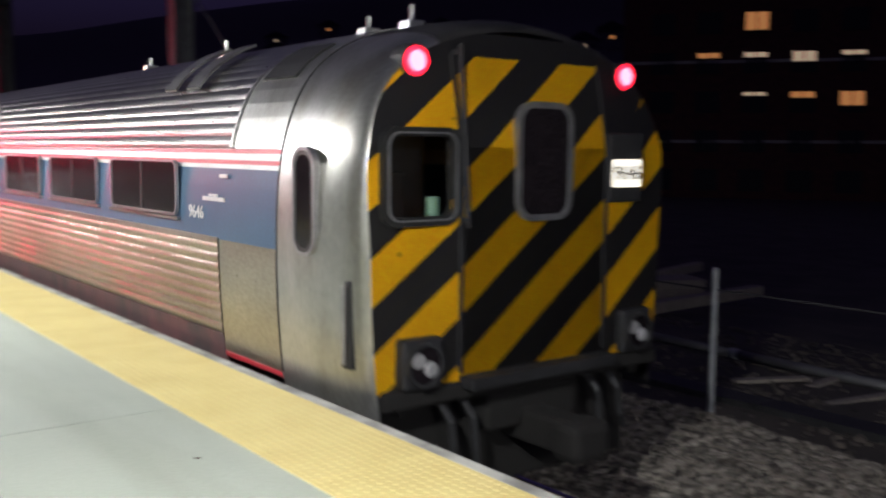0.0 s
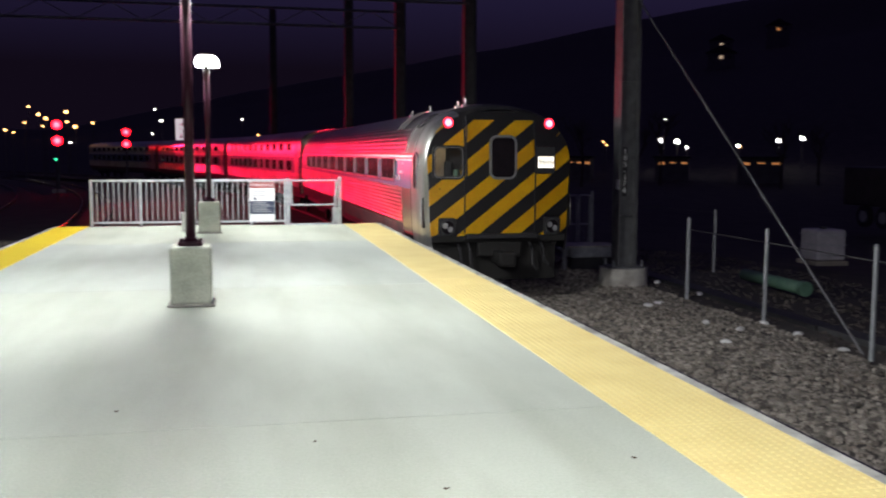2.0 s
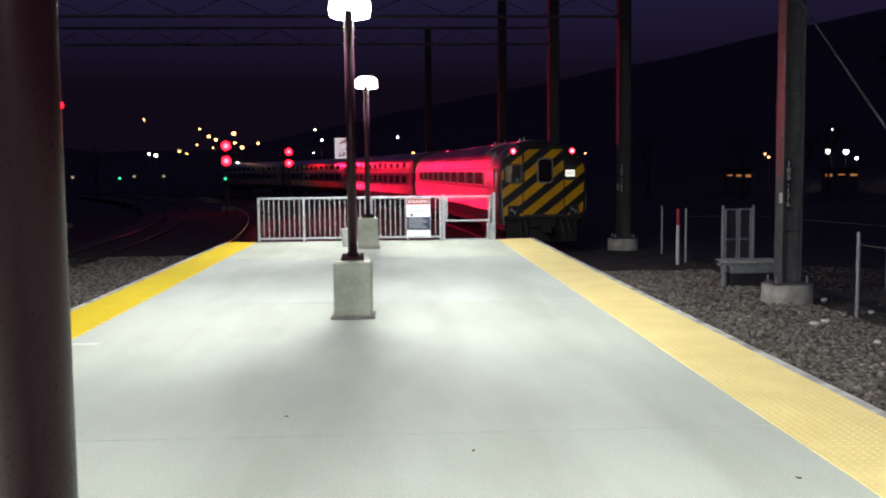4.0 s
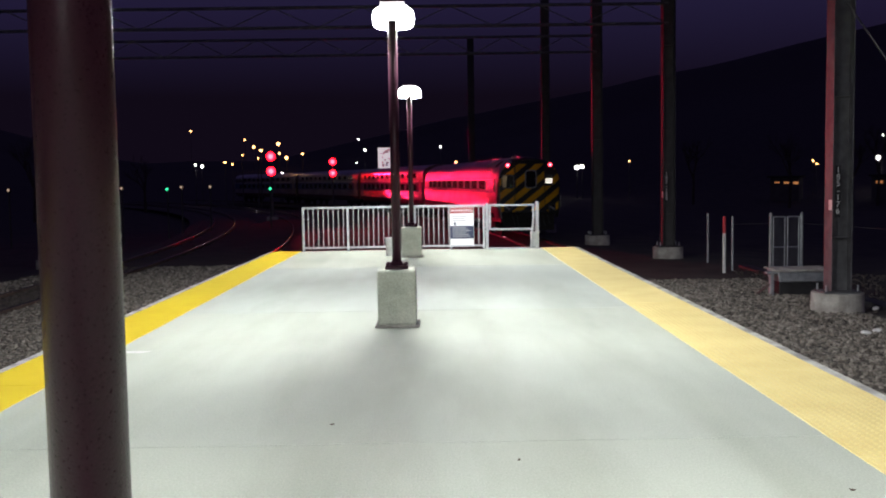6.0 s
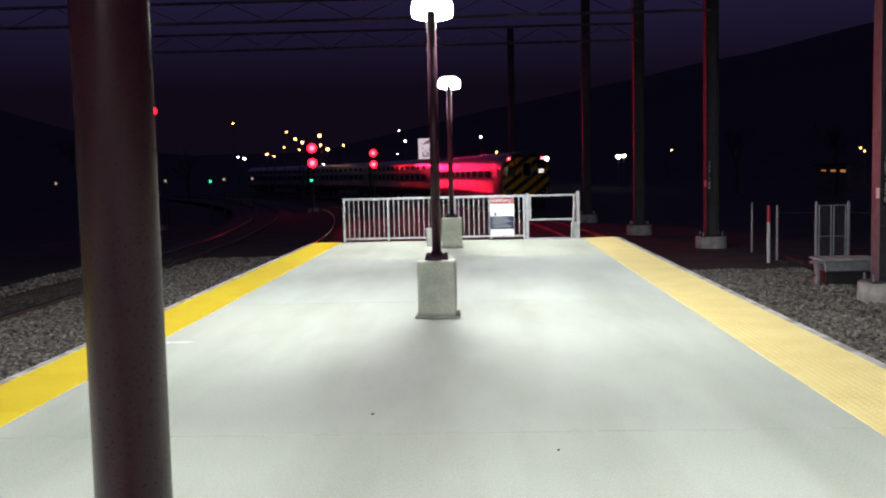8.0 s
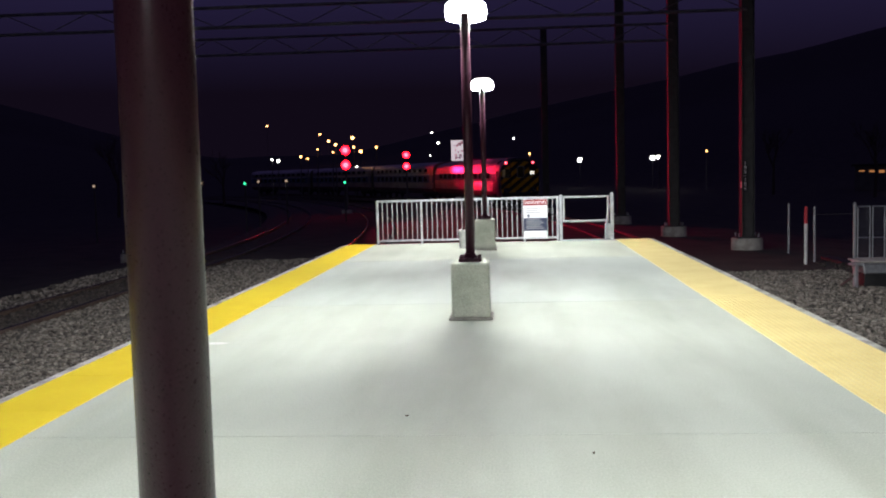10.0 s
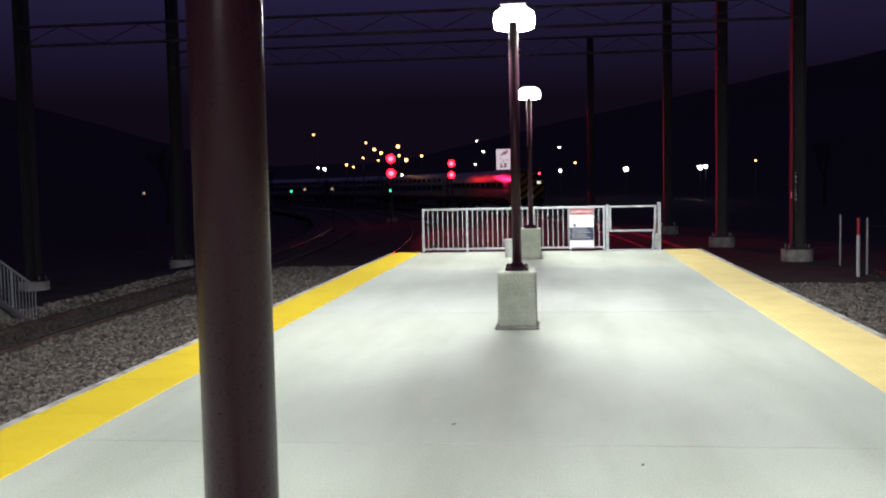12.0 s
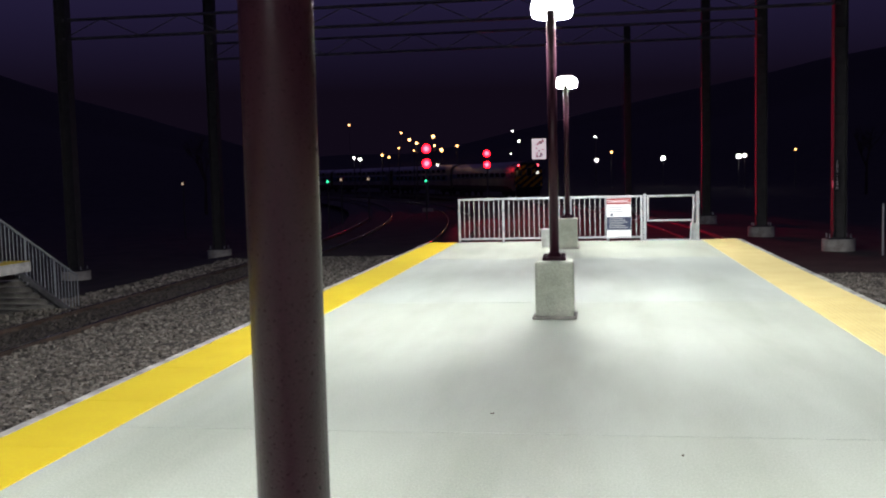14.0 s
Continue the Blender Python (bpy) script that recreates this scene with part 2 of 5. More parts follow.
def stripe_material():
    """Black and yellow warning stripes that rise to the right, with chipped paint."""
    m = material("warning_stripes", (0.94, 0.50, 0.004), 0.5, dark=(0.84, 0.43, 0.004), scale=2.5, fine=40, bump=0.05, second=((0.05, 0.035, 0.02), 0.72, 7.0))
    nt = m.node_tree
    b = nt.nodes["Principled BSDF"]
    source = b.inputs["Base Color"].links[0].from_socket
    co = nt.nodes.new("ShaderNodeTexCoord")
    sep = nt.nodes.new("ShaderNodeSeparateXYZ")
    nt.links.new(co.outputs["Object"], sep.inputs["Vector"])

    def calc(op, a, c, clampit=False):
        n = nt.nodes.new("ShaderNodeMath")
        n.operation, n.use_clamp = op, clampit
        for k, v in enumerate((a, c)):
            if isinstance(v, (int, float)):
                n.inputs[k].default_value = v
            else:
                nt.links.new(v, n.inputs[k])
        return n.outputs[0]

    v = calc("SUBTRACT", sep.outputs["Z"], calc("MULTIPLY", sep.outputs["X"], 0.78))
    v = calc("SUBTRACT", v, 1.725 + 1.22)
    fr = calc("FRACT", calc("ADD", calc("DIVIDE", v, 0.657), 20.0), 0.0)
    yellow = calc("LESS_THAN", fr, 0.5)
    below = calc("LESS_THAN", sep.outputs["Z"], 3.53)
    lampside = calc("LESS_THAN", sep.outputs["X"], -0.80)
    high = calc("GREATER_THAN", sep.outputs["Z"], 3.46)
    yellow = calc("MULTIPLY", yellow, below)
    yellow = calc("MULTIPLY", yellow, calc("SUBTRACT", 1.0, calc("MULTIPLY", lampside, high)))
    east = calc("MULTIPLY", calc("GREATER_THAN", sep.outputs["X"], 0.72), calc("GREATER_THAN", calc("SUBTRACT", sep.outputs["Z"], calc("MULTIPLY", sep.outputs["X"], 1.35)), 1.62))
    yellow = calc("MULTIPLY", yellow, calc("SUBTRACT", 1.0, east))
    mx = nt.nodes.new("ShaderNodeMix")
    mx.data_type = "RGBA"
    nt.links.new(yellow, mx.inputs["Factor"])
    mx.inputs["A"].default_value = (0.022, 0.021, 0.022, 1)
    nt.links.new(source, mx.inputs["B"])
    nt.links.new(mx.outputs["Result"], b.inputs["Base Color"])
    return m


M_STRIPES = stripe_material()


# ---- builders ----
def mesh_of(name, bm, mat, smooth=False):
    me = bpy.data.meshes.new(name)
    bm.normal_update()
    bm.to_mesh(me)
    bm.free()
    me.materials.append(mat)
    if smooth:
        me.polygons.foreach_set("use_smooth", [True] * len(me.polygons))
    return me


def part(name, bm, mat, parent=None, label="", smooth=False, at=None):
    ob = new(name, mesh_of(name, bm, mat, smooth))
    if parent:
        ob.parent = parent
    if at is not None:
        ob.matrix_basis = at
    return tagged(ob, label)


def thing(name, at, label, category, group="", kind=""):
    ob = new(name)
    ob.matrix_basis = at
    ob.empty_display_size = 0.2
    return tagged(ob, label, category, group, kind)


def box(bm, x0, x1, y0, y1, z0, z1, bevel=0.0, m=None):
    r = bmesh.ops.create_cube(bm, size=1)
    vs = r["verts"]
    for v in vs:
        v.co = Vector(((x0 + x1) / 2 + v.co.x * (x1 - x0), (y0 + y1) / 2 + v.co.y * (y1 - y0), (z0 + z1) / 2 + v.co.z * (z1 - z0)))
        if m:
            v.co = m @ v.co
    if bevel:
        es = list({e for v in vs for e in v.link_edges})
        bmesh.ops.bevel(bm, geom=es, offset=bevel, segments=2, affect="EDGES", profile=0.5)
    return bm


def tube(bm, a, c, r0, r1=None, seg=10, caps=True):
    a, c = Vector(a), Vector(c)
    q = (c - a).to_track_quat("Z", "Y").to_matrix()
    rings = []
    for p, r in ((a, r0), (c, r0 if r1 is None else r1)):
        rings.append([bm.verts.new(p + q @ Vector((r * math.cos(k * 2 * math.pi / seg), r * math.sin(k * 2 * math.pi / seg), 0))) for k in range(seg)])
    for k in range(seg):
        bm.faces.new((rings[0][k], rings[0][(k + 1) % seg], rings[1][(k + 1) % seg], rings[1][k]))
    if caps:
        bm.faces.new(rings[0][::-1])
        bm.faces.new(rings[1])
    return bm


def bm_box(*a, **k):
    return box(bmesh.new(), *a, **k)


def bm_tube(*a, **k):
    return tube(bmesh.new(), *a, **k)


def round_rect(w, h, r, n=5):
    """Outline of a rounded rectangle, anticlockwise."""
    pts = []
    for cx, cy, a0 in ((w / 2 - r, h / 2 - r, 0), (-w / 2 + r, h / 2 - r, 90), (-w / 2 + r, -h / 2 + r, 180), (w / 2 - r, -h / 2 + r, 270)):
        for k in range(n + 1):
            a = radians(a0 + 90 * k / n)
            pts.append((cx + r * math.cos(a), cy + r * math.sin(a)))
    return pts


def prism(pts, depth, m):
    """Extrudes an outline in x, z from y = 0 to y = depth."""
    bm = bmesh.new()
    a = [bm.verts.new(m @ Vector((x, 0, z))) for x, z in pts]
    c = [bm.verts.new(m @ Vector((x, depth, z))) for x, z in pts]
    n = len(pts)
    bm.faces.new(a)
    bm.faces.new(c[::-1])
    for k in range(n):
        bm.faces.new((a[k], c[k], c[(k + 1) % n], a[(k + 1) % n]))
    bmesh.ops.recalc_face_normals(bm, faces=bm.faces)
    return bm


def ring(outer, inner, depth, m):
    """A frame between two outlines with the same count of points."""
    bm = bmesh.new()
    n = len(outer)
    loops = [[bm.verts.new(m @ Vector((x, y, z))) for x, z in pts] for y, pts in ((0, outer), (depth, outer), (depth, inner), (0, inner))]
    for i in range(4):
        p, q = loops[i], loops[(i + 1) % 4]
        for k in range(n):
            bm.faces.new((p[k], p[(k + 1) % n], q[(k + 1) % n], q[k]))
    bmesh.ops.recalc_face_normals(bm, faces=bm.faces)
    return bm


def text_part(name, words, size, mat, parent, at, depth=0.004):
    cu = bpy.data.curves.new(name, "FONT")
    cu.body, cu.size, cu.extrude = words, size, depth
    cu.align_x, cu.align_y = "CENTER", "CENTER"
    tmp = bpy.data.objects.new(name, cu)
    scene.collection.objects.link(tmp)
    me = bpy.data.meshes.new_from_object(tmp.evaluated_get(bpy.context.evaluated_depsgraph_get()))
    bpy.data.objects.remove(tmp)
    me.materials.clear()
    me.materials.append(mat)
    ob = new(name, me)
    ob.parent = parent
    ob.matrix_basis = at
    return ob


# ---- track line ----
CURVE_Y, CURVE_R = 26.5, 220.0


def line_at(s, x0):
    """Place and heading at s metres along a track that starts straight at x0 and bends to the left."""
    if s <= CURVE_Y:
        return Vector((x0, s, 0)), 0.0
    r = CURVE_R + (x0 - 4.95)
    a = (s - CURVE_Y) / r
    return Vector((x0 - r * (1 - math.cos(a)), CURVE_Y + r * math.sin(a), 0)), a


def sweep(bm, section, x0, s0, s1, step, z):
    """Sweeps a closed section of (across, up) along the track."""
    rows = []
    n = max(1, int((s1 - s0) / step))
    for k in range(n + 1):
        p, a = line_at(s0 + (s1 - s0) * k / n, x0)
        side = Vector((math.cos(a), math.sin(a), 0))
        rows.append([bm.verts.new(p + side * u + Vector((0, 0, z + w))) for u, w in section])
    m = len(section)
    for r0, r1 in zip(rows, rows[1:]):
        for k in range(m):
            bm.faces.new((r0[k], r0[(k + 1) % m], r1[(k + 1) % m], r1[k]))
    bm.faces.new(rows[0][::-1])
    bm.faces.new(rows[-1])
    bmesh.ops.recalc_face_normals(bm, faces=bm.faces)
    return bm


# ---- ground ----
def ground_height(x, y):
    z = GROUND_Z
    if x < -12.5:
        z -= min(0.72, (-12.5 - x) * 0.13)
    if x > 10.0:
        z -= min(0.9, (x - 10.0) * 0.07)
    far = math.hypot(x, y)
    if far > 130:
        rise = min(100.0, (far - 130) * 0.2) + max(0.0, far - 450) * 0.15
        # last term: a hill added on the left to darken the sky there
        z += rise * min(1.0, max(0.12, 0.30 + x / far, -0.45 - 1.8 * x / far))
    return z


def make_ground():
    xs = np.concatenate([np.linspace(-900, -60, 22), np.linspace(-50, 50, 101), np.linspace(60, 900, 22)])
    ys = np.concatenate([np.linspace(-400, -50, 8), np.linspace(-40, 90, 131), np.linspace(100, 1500, 36)])
    verts, faces = [], []
    for y in ys:
        for x in xs:
            near = abs(x) < 50 and -40 <= y <= 90
            w = 0.05 * noise.noise(Vector((x * 0.6, y * 0.6, 0))) + 0.03 * noise.noise(Vector((x * 1.7, y * 1.7, 3))) if near else noise.noise(Vector((x * 0.01, y * 0.01, 1))) * (1.2 + 4.0 * min(1.0, max(0.0, (math.hypot(x, y) - 380) / 100))) * (math.hypot(x, y) > 150)
            verts.append((x, y, ground_height(x, y) + w))
    n = len(xs)
    for j in range(len(ys) - 1):
        for i in range(n - 1):
            a = j * n + i
            faces.append((a, a + 1, a + n + 1, a + n))
    me = bpy.data.meshes.new("ground")
    me.from_pydata(verts, [], faces)
    me.materials.append(M_EARTH)
    me.polygons.foreach_set("use_smooth", [True] * len(me.polygons))
    tagged(new("ground", me), "dark trodden earth of the rail yard", "ground", kind="structure")


make_ground()


def make_track(name, x0, s0, s1, label):
    t = thing(name, Matrix.Identity(4), label, "railway track", kind="structure")
    part("ballast_bed", sweep(bmesh.new(), [(-2.6, -0.35), (-1.7, -0.15), (1.7, -0.15), (2.6, -0.35)], x0, s0, s1, 3, RAIL_Z), M_BALLAST, t)
    for side in (-0.7525, 0.7525):
        web = [(-0.07, -0.17), (0.07, -0.17), (0.07, -0.155), (0.012, -0.14), (0.012, -0.045), (0.034, -0.035), (0.034, -0.006), (-0.034, -0.006), (-0.034, -0.035), (-0.012, -0.045), (-0.012, -0.14), (-0.07, -0.155)]
        rail = part("rail", sweep(bmesh.new(), [(u + side, w) for u, w in web], x0, s0, s1, 2, RAIL_Z), M_RAIL, t, "rusty steel rail")
        part("rail_head", sweep(bmesh.new(), [(side - 0.033, -0.008), (side + 0.033, -0.008), (side + 0.026, 0.0), (side - 0.026, 0.0)], x0, s0, s1, 2, RAIL_Z), M_RAILTOP, rail, "polished running surface")
    tie = mesh_of("tie", bm_box(-1.3, 1.3, -0.11, 0.11, -0.30, -0.132, bevel=0.012), M_TIE)
    s = s0
    count = 0
    while s < s1 and count < 110:
        p, a = line_at(s, x0)
        ob = new("tie", tie)
        ob.parent = t
        ob.matrix_basis = Matrix.Translation(p + Vector((0, 0, RAIL_Z))) @ Matrix.Rotation(a + random.uniform(-0.02, 0.02), 4, "Z")
        s += 0.56
        count += 1
    return t


make_track("track_1", 4.95, -30, 240, "railway track of steel rails on timber ties in ballast")
make_track("track_2", -5.65, -30, 240, "railway track beside the platform, bending away")
make_track("track_3", -10.95, -30, 240, "outer railway track of dark rails on ballast")


M_YARDSTONE = varied(material("yard_stone", (0.10, 0.085, 0.07), 0.9, dark=(0.06, 0.05, 0.045), scale=9, fine=60), 0.4, 1.3)


def stones(name, spots, label, lo=0.02, hi=0.05, mat=M_STONE):
    """Loose ballast stones as one mesh of rough eight-cornered lumps."""
    verts, faces = [], []
    cube = np.array([(x, y, z) for x in (-1, 1) for y in (-1, 1) for z in (-1, 1)], float)
    quads = ((0, 1, 3, 2), (4, 6, 7, 5), (0, 4, 5, 1), (2, 3, 7, 6), (0, 2, 6, 4), (1, 5, 7, 3))
    rng = np.random.default_rng(5)
    for x, y, z in spots:
        size = rng.uniform(lo, hi)
        c = cube * rng.uniform(0.55, 1.0, (8, 3)) * size * rng.uniform(0.7, 1.25, 3)
        a, e = rng.uniform(0, 6.28), rng.uniform(-0.6, 0.6)
        ca, sa, ce, se = math.cos(a), math.sin(a), math.cos(e), math.sin(e)
        c = c @ np.array(((ca, sa, 0), (-sa, ca, 0), (0, 0, 1))) @ np.array(((1, 0, 0), (0, ce, se), (0, -se, ce)))
        base = len(verts)
        verts.extend((c + (x, y, z)).tolist())
        faces.extend([tuple(base + k for k in q) for q in quads])
    me = bpy.data.meshes.new(name)
    me.from_pydata(verts, [], faces)
    me.materials.append(mat)
    return tagged(new(name, me), label, "gravel", kind="stuff")


def spread(n, x0, x1, y0, y1, z):
    rng = np.random.default_rng(int(abs(x0 * 100)) + n)
    out = []
    for _ in range(n):
        x = rng.uniform(x0, x1)
        y = y0 + (y1 - y0) * rng.uniform(0, 1) ** 1.35
        out.append((x, y, z(x, y)))
    return out


def shoulder(x0):
    """Height of the ballast at a place beside the track at x0."""
    def z(x, y):
        d = abs(x - x0)
        w = 0.05 * noise.noise(Vector((x * 0.6, y * 0.6, 0))) + 0.03 * noise.noise(Vector((x * 1.7, y * 1.7, 3)))
        bed = RAIL_Z - 0.15 if d < 1.7 else RAIL_Z - 0.15 - (d - 1.7) * 0.22
        return max(bed, GROUND_Z + w + 0.012)
    return z


stones("ballast_gravel", spread(25000, 5.8, 9.0, 2.5, 27, shoulder(4.95)), "grey crushed stone ballast beside the track", 0.016, 0.042)
stones("ballast_gravel", spread(22000, -9.6, -6.3, 9.0, 34, shoulder(-5.65)), "grey crushed stone ballast between the tracks", 0.016, 0.042)
stones("ballast_gravel", spread(3500, -10.15, -9.4, 9.0, 34, shoulder(-10.95)), "crushed stone ballast packed against the outer rail", 0.016, 0.042)
stones("ballast_gravel", spread(2500, -13.4, -11.9, 14, 34, shoulder(-10.95)), "loose stones by the outer track")
stones("track_gravel", spread(6000, -12.5, -10.15, 9.0, 34, shoulder(-10.95)), "dark oily ballast between the outer rails", 0.018, 0.04, M_YARDSTONE)
stones("yard_gravel", spread(4000, 9.0, 16, 2.5, 30, lambda x, y: ground_height(x, y) + 0.0), "scattered dark stones on the yard earth", 0.02, 0.05, M_YARDSTONE)


def pale_stones():
    for x, y in ((7.84, 17.36), (8.19, 17.65), (9.5, 18.49), (8.06, 15.4), (7.47, 13.62), (8.32, 14.69), (8.95, 15.0), (9.02, 14.08), (9.0, 12.82), (9.42, 20.4)):
        bm = bmesh.new()
        bmesh.ops.create_icosphere(bm, subdivisions=2, radius=0.075, matrix=Matrix.Diagonal((1.2, 0.8, 0.55, 1)))
        for v in bm.verts:
            v.co *= 1 + 0.35 * noise.noise(v.co * 18 + Vector((x, y, 0)))
        ob = part("pale_stone", bm, M_WHITE, at=pose(x, y, shoulder(4.95)(x, y) + 0.04, 0, 0, x * 500))
        tagged(ob, "pale white stone lying on the ballast", "stone", "pale stones")


pale_stones()


# ---- platform ----
EDGE_R, EDGE_L, END_Y, START_Y = 3.30, -4.01, 22.55, -30.0
platform = thing("platform", Matrix.Identity(4), "long concrete station platform with yellow tactile edges", "platform", kind="structure")
joints = [START_Y] + [5.9 + 6.1 * k for k in range(-5, 3)] + [END_Y]
for y0, y1 in zip(joints, joints[1:]):
    part("slab", bm_box(EDGE_L + 0.10, EDGE_R - 0.10, y0 + 0.007, y1 - 0.007, -0.24, 0.0), M_SLAB, platform)
    part("joint_sealant", bm_box(EDGE_L + 0.10, EDGE_R - 0.10, y1 - 0.007, y1 + 0.007, -0.2, -0.003), M_SEAL, platform)
part("edge_beam", bm_box(EDGE_R - 0.10, EDGE_R, START_Y, END_Y, -0.30, 0.004, bevel=0.012), M_RIM, platform, "chipped concrete nosing")
part("edge_beam", bm_box(EDGE_L, EDGE_L + 0.10, START_Y, END_Y, -0.30, 0.004, bevel=0.012), M_RIM, platform, "chipped concrete nosing")
part("support_wall", bm_box(EDGE_L + 0.7, EDGE_R - 0.7, START_Y, END_Y - 0.5, GROUND_Z - 0.2, -0.24), M_PIER, platform)


def tactile(x0, x1, mat, label, domes):
    y = START_Y
    plates = []
    while y < END_Y - 0.01:
        y1 = min(y + 1.22, END_Y)
        ob = part("tactile_plate", bm_box(x0, x1, y + 0.0015, y1 - 0.0015, -0.01, 0.006, bevel=0.002), mat, platform, label)
        plates.append(ob)
        y = y1
    if not domes:
        return
    # raised domes on the plates that lie closest to the walker
    verts, faces = [], []
    nx = int((x1 - x0 - 0.05) / 0.06)
    for i in range(nx + 1):
        cx = x0 + 0.04 + i * (x1 - x0 - 0.08) / nx
        for j in range(170):
            cy = 2.2 + j * 0.06
            base = len(verts)
            for rr, zz in ((0.0125, 0.0055), (0.0075, 0.0105)):
                for k in range(6):
                    verts.append((cx + rr * math.cos(k * 1.0472), cy + rr * math.sin(k * 1.0472), zz))
            for k in range(6):
                k1 = (k + 1) % 6
                faces.append((base + k, base + k1, base + 6 + k1, base + 6 + k))
            faces.append(tuple(base + 6 + k for k in range(6)))
    me = bpy.data.meshes.new("tactile_domes")
    me.from_pydata(verts, [], faces)
    me.materials.append(mat)
    ob = new("tactile_domes", me)
    ob.parent = platform
    tagged(ob, kind="stuff")


tactile(2.42, EDGE_R - 0.10, M_YELLOW_R, "pale worn yellow tactile plate", True)
tactile(EDGE_L + 0.10, -3.26, M_YELLOW_L, "bright yellow tactile plate", False)


# ---- platform lamps ----
def platform_lamp():
    t = thing("platform_lamp", Matrix.Identity(4), "bronze lamp post with LED head on a concrete pedestal", "lamp post", "platform lamps")
    ped = part("pedestal", bm_box(-0.215, 0.215, -0.215, 0.215, 0.02, 0.65, bevel=0.03), M_PED, t, "chamfered grey concrete pedestal")
    part("grout_pad", bm_box(-0.25, 0.25, -0.25, 0.25, 0.0, 0.03, bevel=0.012), M_PIER, ped)
    part("base_plate", bm_box(-0.13, 0.13, -0.13, 0.13, 0.65, 0.69, bevel=0.008), M_POST, t)
    part("base_collar", bm_tube((0, 0, 0.69), (0, 0, 0.74), 0.085, 0.06, seg=20), M_POST, t)
    for sx in (-1, 1):
        for sy in (-1, 1):
            part("anchor_bolt", bm_tube((sx * 0.10, sy * 0.10, 0.69), (sx * 0.10, sy * 0.10, 0.715), 0.022, seg=6), M_POST, t)
    part("shaft", bm_tube((0, 0, 0.67), (0, 0, LAMP_Z - 0.15), 0.0535, 0.0535, seg=32), M_POST, t, smooth=True)
    part("arm", bm_box(-0.045, 0.045, -0.05, 0.06, LAMP_Z - 0.185, LAMP_Z - 0.148, bevel=0.01), M_POST, t)
    head = part("lamp_head", bm_box(-0.14, 0.14, 0.0, 0.60, LAMP_Z + 0.06, LAMP_Z + 0.09, bevel=0.012), M_POST, t, "flat bronze LED lamp head")
    bm = bmesh.new()
    rings = []
    for grow, z in ((0.0, -0.02), (0.86, -0.03), (0.90, -0.15), (0.94, -0.15), (1.0, -0.07), (0.93, 0.01), (0.70, 0.055), (0.0, 0.07)):
        rings.append([bm.verts.new((0.245 * grow * math.cos(k * math.pi / 16), 0.34 + 0.36 * grow * math.sin(k * math.pi / 16), LAMP_Z + z)) for k in range(32)])
    for r0, r1 in zip(rings, rings[1:]):
        for k in range(32):
            bm.faces.new((r0[k], r0[(k + 1) % 32], r1[(k + 1) % 32], r1[k]))
    bmesh.ops.remove_doubles(bm, verts=bm.verts, dist=0.0005)
    bmesh.ops.recalc_face_normals(bm, faces=bm.faces)
    part("lens", bm, M_LENS, head, "glowing white lens ring round the LED panels")
    return t


first = platform_lamp()
first.matrix_basis = pose(LAMP_X[0], LAMP_Y[0], 0)
for lx, ly in list(zip(LAMP_X, LAMP_Y))[1:]:
    copy_thing(first, pose(lx, ly, 0))


# ---- end fence ----
def end_fence():
    t = thing("end_fence", pose(0, 22.30, 0), "galvanised steel railing with upright bars at the platform end", "fence")
    posts = (-3.16, -2.12, -0.55, 0.29, 1.06)
    for x in posts:
        part("post", bm_box(x - 0.026, x + 0.026, -0.026, 0.026, 0, 1.05, bevel=0.006), M_GALV, t)
    for z0, z1 in ((1.0, 1.05), (0.07, 0.115)):
        part("rail", bm_box(-3.16, 1.06, -0.022, 0.022, z0, z1, bevel=0.005), M_GALV, t)
    bar = mesh_of("bar", bm_box(-0.009, 0.009, -0.009, 0.009, 0.11, 1.01), M_GALV)
    for k in range(1, 36):
        x = -3.16 + k * 4.22 / 36
        if min(abs(x - p) for p in posts) > 0.04:
            ob = new("bar", bar)
            ob.parent = t
            ob.location = (x, 0, 0)
    return t


end_fence()


def end_gate():
    t = thing("end_gate", pose(0, 22.30, 0), "closed galvanised swing gate with open lower half", "gate")
    part("gate_post", bm_box(1.10, 1.17, -0.035, 0.035, 0, 1.08, bevel=0.008), M_GALV, t)
    part("gate_post", bm_box(2.27, 2.35, -0.04, 0.04, 0, 1.11, bevel=0.008), M_GALV, t)
    leaf = part("gate_leaf", bm_box(1.18, 2.25, -0.022, 0.022, 1.0, 1.045, bevel=0.006), M_GALV, t)
    part("gate_rail", bm_box(1.18, 2.25, -0.022, 0.022, 0.44, 0.485, bevel=0.006), M_GALV, leaf)
    part("gate_stile", bm_box(1.18, 1.225, -0.022, 0.022, 0.485, 1.0, bevel=0.006), M_GALV, leaf)
    part("gate_stile", bm_box(2.20, 2.245, -0.022, 0.022, 0.485, 1.0, bevel=0.006), M_GALV, leaf)
    part("brace", bm_tube((2.16, -0.03, 0.02), (2.24, -0.03, 0.85), 0.03, seg=8), M_GALV, t)
    part("latch_box", bm_box(2.15, 2.27, -0.05, 0.05, 0.05, 0.40, bevel=0.012), M_GALV, t)
    part("threshold", bm_box(1.17, 2.27, -0.03, 0.03, 0.0, 0.035), M_GALV, t)
    return t


end_gate()


